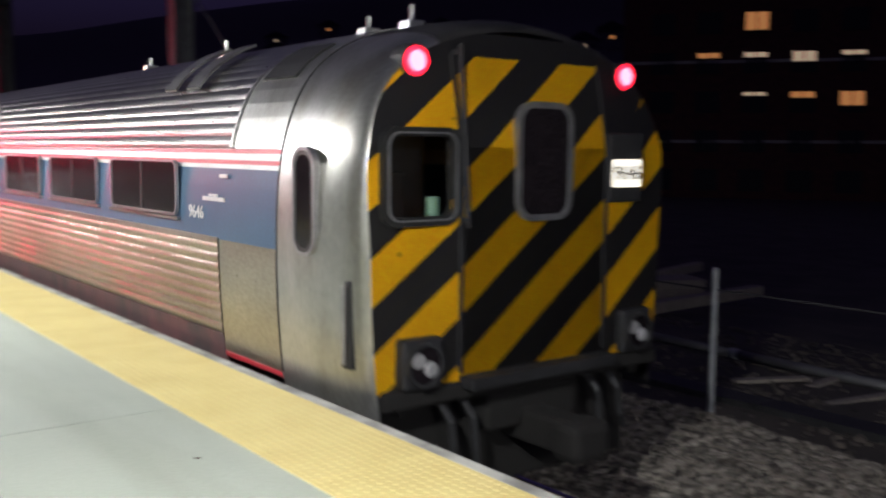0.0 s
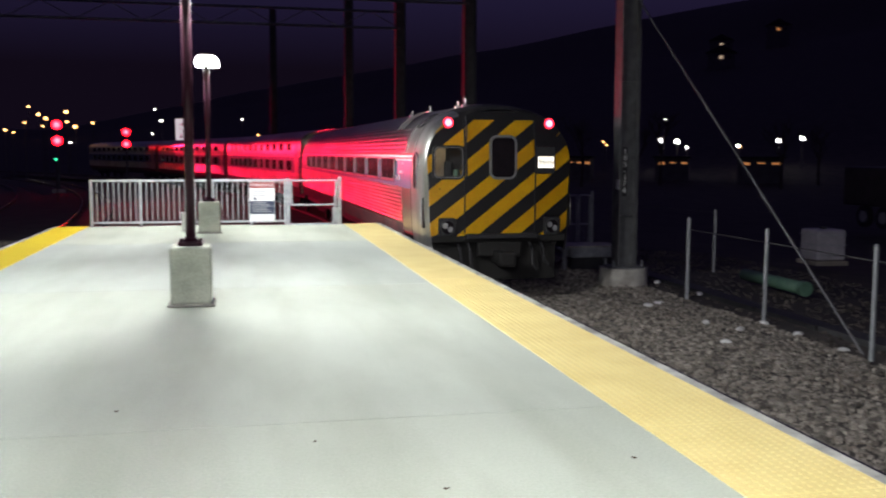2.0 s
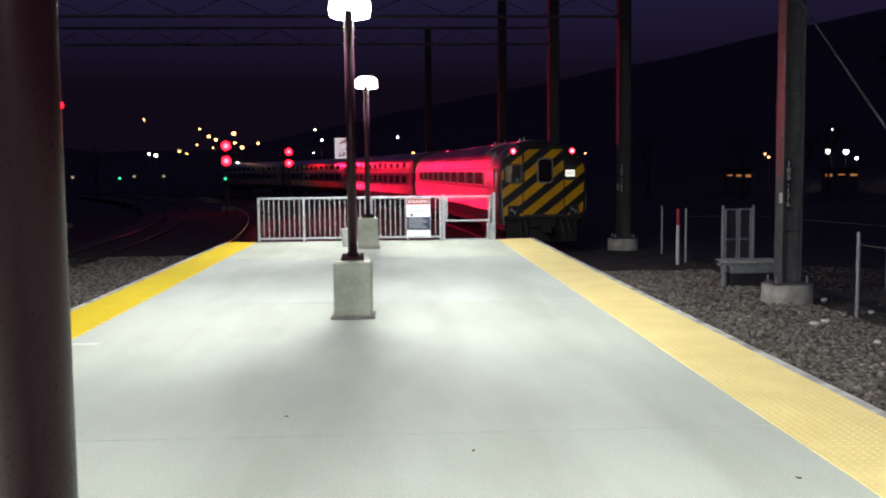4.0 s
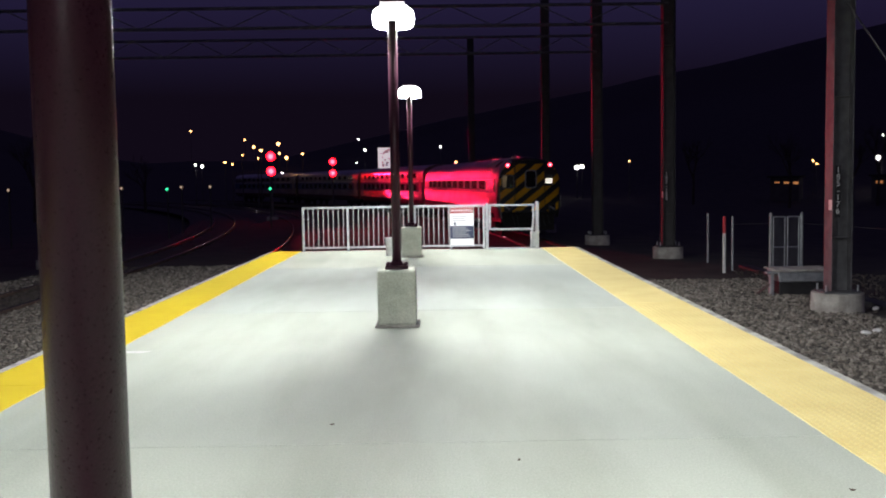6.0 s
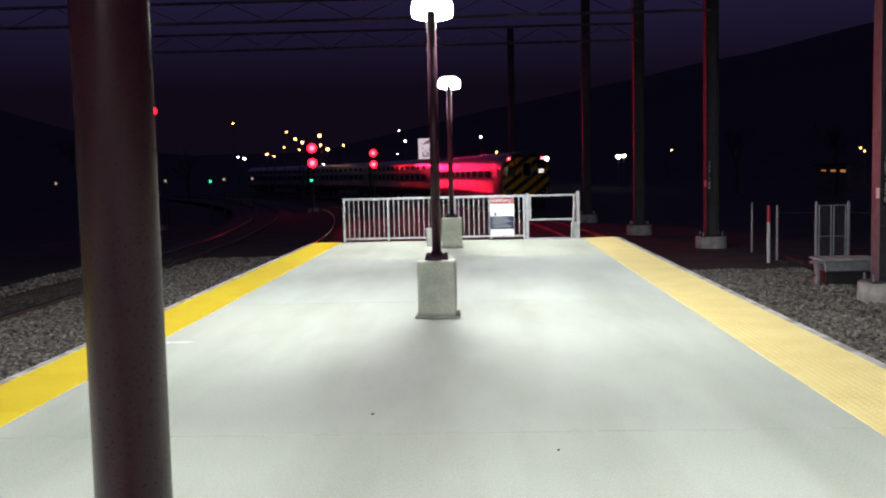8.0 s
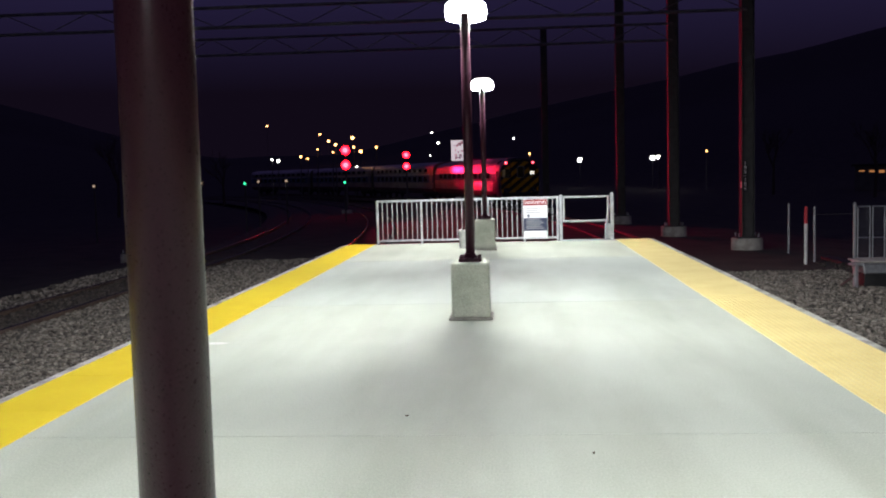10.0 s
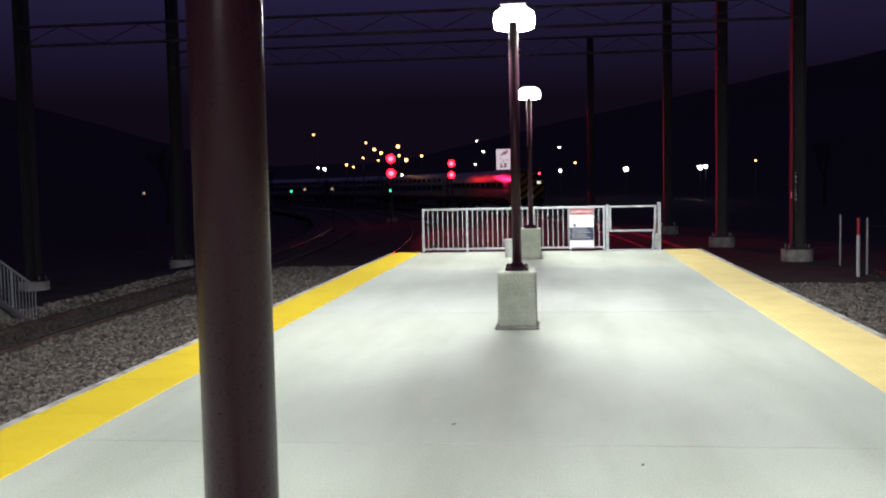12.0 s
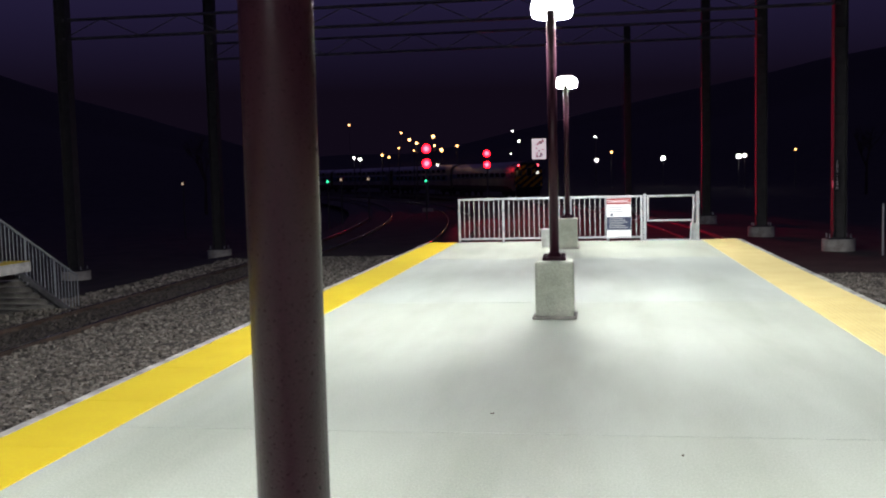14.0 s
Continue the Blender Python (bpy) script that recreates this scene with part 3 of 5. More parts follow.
def warning_sign():
    t = thing("warning_sign", pose(0.545, 22.262, 0.53), "warning sign with red head and navy panel on the railing", "sign")
    part("board", bm_box(-0.275, 0.275, -0.004, 0.008, -0.46, 0.46, bevel=0.004), M_SIGNW, t)
    part("red_head", bm_box(-0.272, 0.272, -0.008, -0.004, 0.32, 0.457), M_SIGNR, t, "dark red panel with WARNING")
    text_part("warning_text", "WARNING", 0.105, M_SIGNW, t, Matrix.Translation((0, -0.009, 0.385)) @ Matrix.Rotation(radians(90), 4, "X"))
    part("navy_panel", bm_box(-0.272, 0.272, -0.008, -0.004, -0.27, 0.03), M_SIGNB, t, "navy panel with lines of small print")
    for k, (w, z) in enumerate(((0.36, 0.25), (0.30, 0.20), (0.34, 0.15))):
        part("print_line", bm_box(-0.23, -0.23 + w, -0.007, -0.004, z - 0.012, z + 0.012), M_BAR, t)
    part("pictogram", bm_box(-0.19, -0.13, -0.007, -0.004, 0.05, 0.11, bevel=0.002), M_SIGNB, t)
    for k in range(6):
        part("print_line", bm_box(-0.22, 0.10 + 0.1 * ((k * 7) % 3) / 2, -0.011, -0.008, -0.005 - k * 0.042 - 0.008, -0.005 - k * 0.042 + 0.008), M_BAR, t)
    for k in range(9):
        part("edge_mark", bm_box(-0.25 + k * 0.058, -0.225 + k * 0.058, -0.007, -0.004, -0.455, -0.42), M_SIGNB, t)
    return t


warning_sign()


def bucket():
    t = thing("bucket", pose(-1.02, 20.85, 0), "white plastic bucket with teal label on the platform", "bucket")
    bm = bm_tube((0, 0, 0), (0, 0, 0.37), 0.13, 0.152, seg=20)
    part("shell", bm, M_BUCKET, t, smooth=False)
    part("lid", bm_tube((0, 0, 0.355), (0, 0, 0.40), 0.163, 0.16, seg=20), M_BUCKET, t)
    part("label_patch", bm_box(0.05, 0.13, -0.148, -0.10, 0.15, 0.29, bevel=0.004), M_CYAN, t, "teal paper label")
    part("handle", bm_tube((-0.155, 0, 0.33), (0.155, -0.03, 0.30), 0.006, seg=6), M_GALV, t)
    return t


bucket()


M_LEAF = material("dead_leaf", (0.10, 0.06, 0.03), 0.9, dark=(0.06, 0.035, 0.02), scale=20, fine=80)


def leaf(x, y, turn):
    bm = bmesh.new()
    pts = [(0.015, 0.0, 0.005), (0.006, 0.008, 0.001), (-0.009, 0.006, 0.002), (-0.018, 0.0, 0.006), (-0.009, -0.008, 0.001), (0.006, -0.006, 0.003)]
    top = [bm.verts.new((a, c, h + 0.004)) for a, c, h in pts]
    low = [bm.verts.new((a, c, h)) for a, c, h in pts]
    bm.faces.new(top)
    bm.faces.new(low[::-1])
    for k in range(6):
        bm.faces.new((low[k], low[(k + 1) % 6], top[(k + 1) % 6], top[k]))
    tagged(part("dead_leaf", bm, M_LEAF, at=pose(x, y, 0.0, 0, 0, turn)), "curled brown leaf lying on the platform", "leaf", "fallen leaves")


for k, (x, y) in enumerate(LEAVES):
    leaf(x, y, 70 * k)


def worn_patch():
    bm = prism([(-0.16, -0.05), (0.10, -0.07), (0.18, 0.02), (0.06, 0.06), (-0.14, 0.05)], 0.004, Matrix.Translation(PATCH) @ Matrix.Rotation(radians(-90), 4, "X"))
    tagged(part("paint_patch", bm, M_WHITE), "worn white paint patch beside the yellow edge", "paint mark")


worn_patch()


# ---- train ----
PROFILE = [(0.95, 1.485), (1.2, 1.53), (1.6, 1.565), (2.0, 1.58), (2.4, 1.575), (2.75, 1.55), (3.05, 1.48), (3.3, 1.37), (3.5, 1.22), (3.67, 0.96), (3.79, 0.62), (3.852, 0.25), (3.865, 0.0)]


def dense_profile(points, n=400):
    z, x = np.array([p[0] for p in points]), np.array([p[1] for p in points])
    d = np.concatenate([[0], np.cumsum(np.hypot(np.diff(z), np.diff(x)))])
    u = np.linspace(0, d[-1], n)
    zz, xx = np.interp(u, d, z), np.interp(u, d, x)
    k = np.ones(31) / 31
    zz[15:-15], xx[15:-15] = np.convolve(zz, k, "valid"), np.convolve(xx, k, "valid")
    return u, xx, zz


def shell(profile, z0, z1, ys, side, pitch=0.0, depth=0.0, out=0.0, thick=0.02):
    """A skin between two heights of a car's cross-section, fluted lengthwise where a pitch is given. side -1 left, 1 right."""
    u, xx, zz = profile
    u0, u1 = np.interp(z0, zz, u), np.interp(z1, zz, u)
    n = max(3, int((u1 - u0) / (pitch / 6 if pitch else 0.12)) + 1)
    bm = bmesh.new()
    rows = []
    us = np.linspace(u0, u1, n)
    for y in ys:
        row = []
        for a in us:
            x, z = np.interp(a, u, xx), np.interp(a, u, zz)
            dx, dz = np.interp(a + 0.01, u, xx) - np.interp(a - 0.01, u, xx), np.interp(a + 0.01, u, zz) - np.interp(a - 0.01, u, zz)
            q = math.hypot(dx, dz) or 1
            o = out + (depth * abs(math.sin(math.pi * (a - u0) / pitch)) if pitch else 0)
            row.append(bm.verts.new((side * (x + o * dz / q), y, z - o * dx / q)))
        rows.append(row)
    for r0, r1 in zip(rows, rows[1:]):
        for k in range(n - 1):
            f = (r0[k], r0[k + 1], r1[k + 1], r1[k])
            bm.faces.new(f if side > 0 else f[::-1])
    bmesh.ops.recalc_face_normals(bm, faces=bm.faces)
    bmesh.ops.solidify(bm, geom=bm.faces[:], thickness=thick)
    return bm


def bogie(parent, y):
    b = part("bogie", bm_box(-1.05, 1.05, y - 0.35, y + 0.35, 0.55, 0.85, bevel=0.04), M_GREASE, parent, "dark greasy bogie")
    for sx in (-1, 1):
        part("side_frame", bm_box(sx * 1.05 - 0.09, sx * 1.05 + 0.09, y - 1.6, y + 1.6, 0.42, 0.72, bevel=0.05), M_GREASE, b)
        for dy in (-1.3, 1.3):
            part("wheel", bm_tube((sx * 0.69, y + dy, 0.46), (sx * 0.80, y + dy, 0.46), 0.46, seg=24), M_GREASE, b)


def side_window(parent, x, y, z, w, h, side, frame_mat=None):
    """A rounded window in the side of a car: frame, gasket and tinted pane."""
    turn = Matrix.Translation((side * x, y, z)) @ Matrix.Rotation(radians(90 * side), 4, "Z")
    win = part("window", ring(round_rect(w + 0.04, h + 0.04, 0.08), round_rect(w, h, 0.06), 0.03, turn @ Matrix.Translation((0, -0.022, 0))), frame_mat or M_FRAME, parent)
    part("pane", prism(round_rect(w + 0.01, h + 0.01, 0.06), 0.015, turn @ Matrix.Translation((0, -0.012, 0))), M_GLASS_DARK, win, "tinted dark glass")
    part("mullion", prism(round_rect(0.035, h, 0.01, 1), 0.02, turn @ Matrix.Translation((0, -0.018, 0))), M_RUBBER, win)
    return win


def cab_car():
    t = thing("cab_car", Matrix.Identity(4), "stainless steel cab car with black and yellow striped end, departing", "train car", "train cars")
    pr = dense_profile(PROFILE)
    L = 25.9
    # rounded stainless end: the cross-section swells from the flat face to full size
    u, xx, zz = pr

    def bay(x, z):
        """The end wall stands proud of the lamps low down and leans back towards the roof."""
        return -0.18 + max(0.0, z - 2.9) * 0.20 + max(0.0, abs(x) - 0.72) * 0.08

    K = 0.10
    ease = np.clip((zz - 2.0) / 1.3, 0, 1)
    ease = ease * ease * (3 - 2 * ease)
    face_z = 2.2 + (zz - 2.2) * (1 - 0.075 * ease)
    pinch = K * (1 - 0.65 * ease)
    bm = bmesh.new()
    rows = []
    idx = list(range(0, 400, 12)) + [399]
    for a in (0, 12, 25, 40, 55, 70, 82, 90):
        q = 1 - math.sin(radians(a))
        row = []
        for side, ks in ((-1, idx), (1, idx[::-1][1:])):
            for k in ks:
                y0 = bay(xx[k] * (1 - pinch[k]), face_z[k])
                row.append(bm.verts.new((side * xx[k] * (1 - pinch[k] * q), y0 + (0.5 - y0) * (1 - math.cos(radians(a))), zz[k] + (face_z[k] - zz[k]) * q)))
        rows.append(row)
    rows.append([bm.verts.new((v.co.x, 0.88, v.co.z)) for v in rows[-1]])
    for r0, r1 in zip(rows, rows[1:]):
        for k in range(len(r0) - 1):
            bm.faces.new((r0[k], r0[k + 1], r1[k + 1], r1[k]))
    bmesh.ops.recalc_face_normals(bm, faces=bm.faces)

    # faces beyond the lamplight, split off to take the dark shade colour
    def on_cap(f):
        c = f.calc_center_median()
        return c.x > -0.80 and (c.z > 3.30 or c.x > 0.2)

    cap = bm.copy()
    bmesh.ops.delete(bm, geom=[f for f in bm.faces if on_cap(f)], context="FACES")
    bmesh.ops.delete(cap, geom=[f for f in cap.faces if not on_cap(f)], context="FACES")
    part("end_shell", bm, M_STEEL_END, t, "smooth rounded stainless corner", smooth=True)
    part("roof_cap", cap, M_SHADED_STEEL, t, "roof end and far corner, shade put into the colour", smooth=True)
    # striped end wall with a real opening for the cab window
    WIN = (-1.31, -0.79, 2.43, 2.97)
    bm = bmesh.new()
    nz, nx = 104, 112
    grid = []
    for j in range(nz + 1):
        z = 1.25 + (3.70 - 1.25) * j / nz
        hw = np.interp(z, face_z, xx * (1 - pinch)) + 0.003
        grid.append([bm.verts.new((hw * (2 * i / nx - 1), bay(hw * (2 * i / nx - 1), z), z)) for i in range(nx + 1)])
    for j in range(nz):
        for i in range(nx):
            q = [grid[j][i], grid[j][i + 1], grid[j + 1][i + 1], grid[j + 1][i]]
            c = sum((v.co for v in q), Vector()) / 4
            if WIN[0] < c.x < WIN[1] and WIN[2] < c.z < WIN[3]:
                continue
            bm.faces.new(q)
    bmesh.ops.solidify(bm, geom=bm.faces[:], thickness=0.03)
    face = part("end_wall", bm, M_STRIPES, t, "black and yellow diagonal warning stripes, chipped")
    cx = (WIN[0] + WIN[1]) / 2
    mid = Matrix.Translation((cx, bay(cx, 2.7) - 0.035, (WIN[2] + WIN[3]) / 2))
    win = part("cab_window", ring(round_rect(0.64, 0.66, 0.11), round_rect(0.52, 0.54, 0.08), 0.08, mid), M_RUBBER, t, "square cab window with black gasket")
    part("window_trim", ring(round_rect(0.575, 0.595, 0.095), round_rect(0.55, 0.57, 0.085), 0.02, mid @ Matrix.Translation((0, -0.012, 0))), M_FRAME, win)
    part("cab_partition", bm_box(-1.38, -0.98, 0.36, 0.38, 2.2, 3.1), M_CABWALL, t, "beige cab lining behind the window")
    part("cab_floor", bm_box(-1.38, -0.6, -0.08, 0.5, 2.18, 2.22), M_CABWALL, t)
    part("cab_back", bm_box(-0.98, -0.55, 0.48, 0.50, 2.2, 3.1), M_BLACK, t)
    part("cab_light", bm_box(-1.30, -1.0, 0.02, 0.26, 3.06, 3.09, bevel=0.01), M_CABLIGHT, t, "dim lit ceiling panel of the cab")
    part("cab_seat", bm_box(-1.02, -0.84, 0.28, 0.36, 2.3, 2.72, bevel=0.03), M_BLACK, t)
    part("desk_cup", bm_tube((-0.88, -0.06, 2.43), (-0.88, -0.06, 2.56), 0.045, seg=12), M_GREENPIPE, t, "pale green cup on the cab sill")
    # seams and bar of the gangway door, and its window
    for x in (-0.72, 0.72):
        part("door_seam", bm_box(x - 0.014, x + 0.014, -0.195, -0.15, 1.33, 2.9), M_BLACK, face)
        part("door_seam", prism([(-0.014, 0.0), (0.014, 0.0), (0.014, 0.66), (-0.014, 0.66)], 0.03, Matrix.Translation((x, -0.195, 2.9)) @ Matrix.Rotation(math.atan(-0.20), 4, "X")), M_BLACK, face)
    part("grab_bar", bm_tube((-0.69, -0.23, 2.35), (-0.69, -0.12, 3.60), 0.016, seg=8), M_BLACK, t)
    for z in (2.4, 3.0, 3.55):
        part("grab_bracket", bm_box(-0.705, -0.675, -0.24 + 0.09 * (z - 2.4), -0.12 + 0.07 * (z - 2.4), z - 0.015, z + 0.015), M_BLACK, t)
    dm = Matrix.Translation((0.05, -0.21, 2.80))
    dw = part("door_window", ring(round_rect(0.56, 0.86, 0.15), round_rect(0.47, 0.77, 0.11), 0.05, dm), M_FRAME, t, "tall door window with grey rounded frame")
    part("pane", prism(round_rect(0.48, 0.78, 0.11), 0.03, dm @ Matrix.Translation((0, 0.012, 0))), M_GLASS_DARK, dw, "dark glass")
    # number board
    nb = part("number_box", bm_box(0.73, 1.13, -0.205, -0.1, 2.48, 3.02, bevel=0.02), M_BLACK, t)
    part("number_plate", bm_box(0.765, 1.085, -0.217, -0.205, 2.60, 2.815, bevel=0.012), M_BOARD, nb, "lit white number board")
    text_part("number_text", "9646", 0.155, M_BLACK, nb, Matrix.Translation((0.925, -0.221, 2.706)) @ Matrix.Rotation(radians(90), 4, "X"))
    # tail lamps and headlamps
    for x in (-1.03, 1.03):
        tl = part("tail_lamp", bm_tube((x, 0.07, 3.47), (x, -0.07, 3.47), 0.118, seg=20), M_BLACK, t)
        part("tail_lens", bm_tube((x, -0.07, 3.47), (x, -0.085, 3.47), 0.10, 0.094, seg=20), M_TAIL, tl, "glowing red tail lens")
        part("tail_bulb", bm_tube((x, -0.085, 3.47), (x, -0.09, 3.47), 0.07, 0.064, seg=16), M_TAILCORE, tl)
        hx = x * 1.04
        hl = part("headlamp", bm_box(hx - 0.17, hx + 0.17, -0.24, 0.0, 1.27, 1.62, bevel=0.03), M_BLACK, t, "black headlamp housing, unlit")
        part("headlamp_bezel", ring([(0.155 * math.cos(q * 0.3142), 0.155 * math.sin(q * 0.3142)) for q in range(20)], [(0.13 * math.cos(q * 0.3142), 0.13 * math.sin(q * 0.3142)) for q in range(20)], 0.05, Matrix.Translation((hx, -0.275, 1.44))), M_BLACK, hl)
        part("headlamp_reflector", bm_tube((hx, -0.235, 1.44), (hx, -0.25, 1.44), 0.13, 0.125, seg=20), M_GLASS_DARK, hl, "dark reflector bowl")
        for dx, dz in ((-0.055, 0.035), (0.05, -0.035)):
            part("headlamp_lens", bm_tube((hx + dx, -0.245, 1.44 + dz), (hx + dx, -0.27, 1.44 + dz), 0.062, 0.045, seg=18), M_CHROME, hl, "clear unlit lens")
    # end sill, coupler and hoses
    part("end_sill", bm_box(-1.36, 1.36, -0.20, 0.3, 1.14, 1.27, bevel=0.02), M_GREASE, t)
    part("step_plate", bm_box(-0.72, 0.72, -0.34, 0.0, 1.22, 1.31, bevel=0.015), M_BLACK, t)
    cp = part("coupler", bm_box(-0.13, 0.13, -0.65, 0.4, 0.72, 0.98, bevel=0.04), M_GREASE, t, "rusty knuckle coupler")
    part("knuckle", bm_box(-0.20, 0.16, -0.82, -0.55, 0.70, 1.0, bevel=0.07), M_GREASE, cp)
    part("buffer_plate", bm_box(-0.45, 0.45, -0.18, 0.0, 0.85, 1.14, bevel=0.03), M_GREASE, t)
    for x, z in ((-0.85, 0.75), (-0.65, 0.68), (0.62, 0.70), (0.85, 0.78)):
        bm = bmesh.new()
        pts = [(x, -0.1, 1.15), (x + 0.03, -0.22, 1.0), (x + 0.06, -0.22, z), (x + 0.16, -0.18, z - 0.12)]
        for p, q in zip(pts, pts[1:]):
            tube(bm, p, q, 0.028, seg=8)
        part("air_hose", bm, M_BLACK, t)
    part("pilot_plate", bm_box(-1.25, 1.25, 0.05, 0.15, 0.35, 1.16, bevel=0.03), M_GREASE, t)
    for x in (-1.15, 1.15):
        part("marker_bulb", bm_tube((x, -0.08, 1.12), (x, -0.12, 1.12), 0.06, seg=14), M_GREASE, t)
    # body skins
    mids = [1.86, 8, 14, 20, L]
    for side in (-1, 1):
        part("lower_fluting", shell(pr, 1.38, 2.12, mids, side, 0.083, 0.013), M_STEEL_LOW, t, "grimy corrugated stainless panels", smooth=False)
        part("flute_cap", shell(pr, 2.115, 2.165, mids, side, out=0.014), M_STEEL_LOW, t)
        part("vestibule_panel", shell(pr, 1.20, 2.15, [0.885, 1.85], side), M_STEEL_LOW, t, "smooth tan-grey door panel")
        part("sill_panel", shell(pr, 1.00, 1.375, [1.86, L], side), M_SKIRT, t, "dark red-brown sill")
        part("sill_stripe", shell(pr, 1.205, 1.24, [0.90, 1.85], side, out=0.005), M_RED, t, "thin red stripe under the door")
        part("blue_band", shell(pr, 2.15, 2.72, [0.885, 8, 16, L], side), M_BLUE, t, "blue paint band along the windows")
        part("white_stripe", shell(pr, 2.72, 2.875, [0.885, 8, 16, L], side, out=0.001), M_WHITE, t)
        for z in (2.755, 2.84):
            part("red_stripe", shell(pr, z, z + 0.032, [0.885, 8, 16, L], side, out=0.005), M_RED, t)
        part("roof_fluting", shell(pr, 2.875, 3.862, [1.68, 8, 14, 20, L], side, 0.105, 0.011), M_STEEL, t, "corrugated stainless roof side")
        part("roof_panel", shell(pr, 2.875, 3.862, [0.885, 1.675], side, out=0.01), M_STEEL_END, t, "smooth riveted roof panel")
        part("panel_joint", shell(pr, 2.875, 3.45, [1.665, 1.70], side, out=0.03), M_STEEL_END, t)
        part("end_joint", shell(pr, 1.25, 3.80, [0.872, 0.892], side, out=0.004), M_BLACK, t)
        for k in range(10):
            w = side_window(t, 1.586, 3.48 + 2.10 * k, 2.535, 1.62, 0.44, side)
            part("window_sill", bm_box(*sorted((side * 1.575, side * 1.615)), 3.48 + 2.10 * k - 0.86, 3.48 + 2.10 * k + 0.86, 2.262, 2.285), M_STEEL, w)
        # narrow cab side window and grab rail on the rounded corner
        turn = Matrix.Translation((side * 1.574, 0.47, 2.52)) @ Matrix.Rotation(radians(90 * side), 4, "Z")
        cw = part("cab_side_window", ring(round_rect(0.305, 0.75, 0.135), round_rect(0.26, 0.70, 0.11), 0.05, turn @ Matrix.Translation((0, -0.02, 0))), M_FRAME, t)
        part("gasket", ring(round_rect(0.262, 0.702, 0.11), round_rect(0.20, 0.64, 0.085), 0.02, turn @ Matrix.Translation((0, -0.016, 0))), M_RUBBER, cw)
        part("pane", prism(round_rect(0.27, 0.67, 0.10), 0.02, turn @ Matrix.Translation((0, -0.012, 0))), M_GLASS_DARK, cw, "dark glass")
        part("rail_recess", bm_box(*sorted((side * 1.40, side * 1.525)), -0.02, 0.09, 1.42, 2.02, bevel=0.015), M_BLACK, t)
        part("grab_rail", bm_tube((side * 1.545, 0.03, 1.46), (side * 1.545, 0.03, 1.98), 0.014, seg=8), M_FRAME, t)
        # small script on the band, unreadable, and the car number
        for y, z, w, h in ((1.95, 2.47, 0.40, 0.016), (1.95, 2.50, 0.16, 0.010), (1.75, 2.66, 0.14, 0.014)):
            part("band_lettering", bm_box(*sorted((side * 1.57, side * 1.583)), y - w / 2, y + w / 2, z - h, z + h), M_WHITE, t, "small white lettering")
        if side < 0:
            turn = Matrix(((0, 0, -1, -1.584), (-1, 0, 0, 2.28), (0, 1, 0, 2.345), (0, 0, 0, 1)))
            text_part("car_number", "9646", 0.15, M_WHITE, t, turn, 0.003)
    # roof fittings
    part("roof_ridge", bm_box(-0.22, 0.22, 1.0, L, 3.85, 3.885, bevel=0.015), M_STEEL, t)
    for y in (2.6, 3.1):
        part("roof_vent", shell(pr, 3.35, 3.72, [y, y + 0.26], -1, out=0.09), M_STEEL_END, t)
    part("roof_hatch", shell(pr, 3.40, 3.66, [1.05, 1.55], -1, out=0.03), M_BLACK, t)
    for y, h in ((0.75, 0.12), (1.35, 0.09), (4.0, 0.12), (6.1, 0.09)):
        ant = part("antenna_base", bm_box(-0.55, -0.40, y - 0.07, y + 0.07, 3.74, 3.86, bevel=0.01), M_FRAME, t)
        part("antenna", bm_tube((-0.475, y, 3.84), (-0.475, y, 3.86 + h), 0.025, seg=8), M_FRAME, ant)
    part("underframe", bm_box(-1.3, 1.3, 0.3, L, 0.75, 1.2), M_BLACK, t)
    part("far_end", bm_box(-1.48, 1.48, L - 0.05, L - 0.01, 1.1, 3.4), M_STEEL_LOW, t)
    bogie(t, 4.0)
    bogie(t, 21.9)
    return t


COACH = [(0.95, 1.52), (1.3, 1.55), (1.8, 1.565), (2.6, 1.565), (3.2, 1.55), (3.46, 1.50), (3.64, 1.36), (3.78, 1.10), (3.88, 0.7), (3.94, 0.3), (3.95, 0.0)]


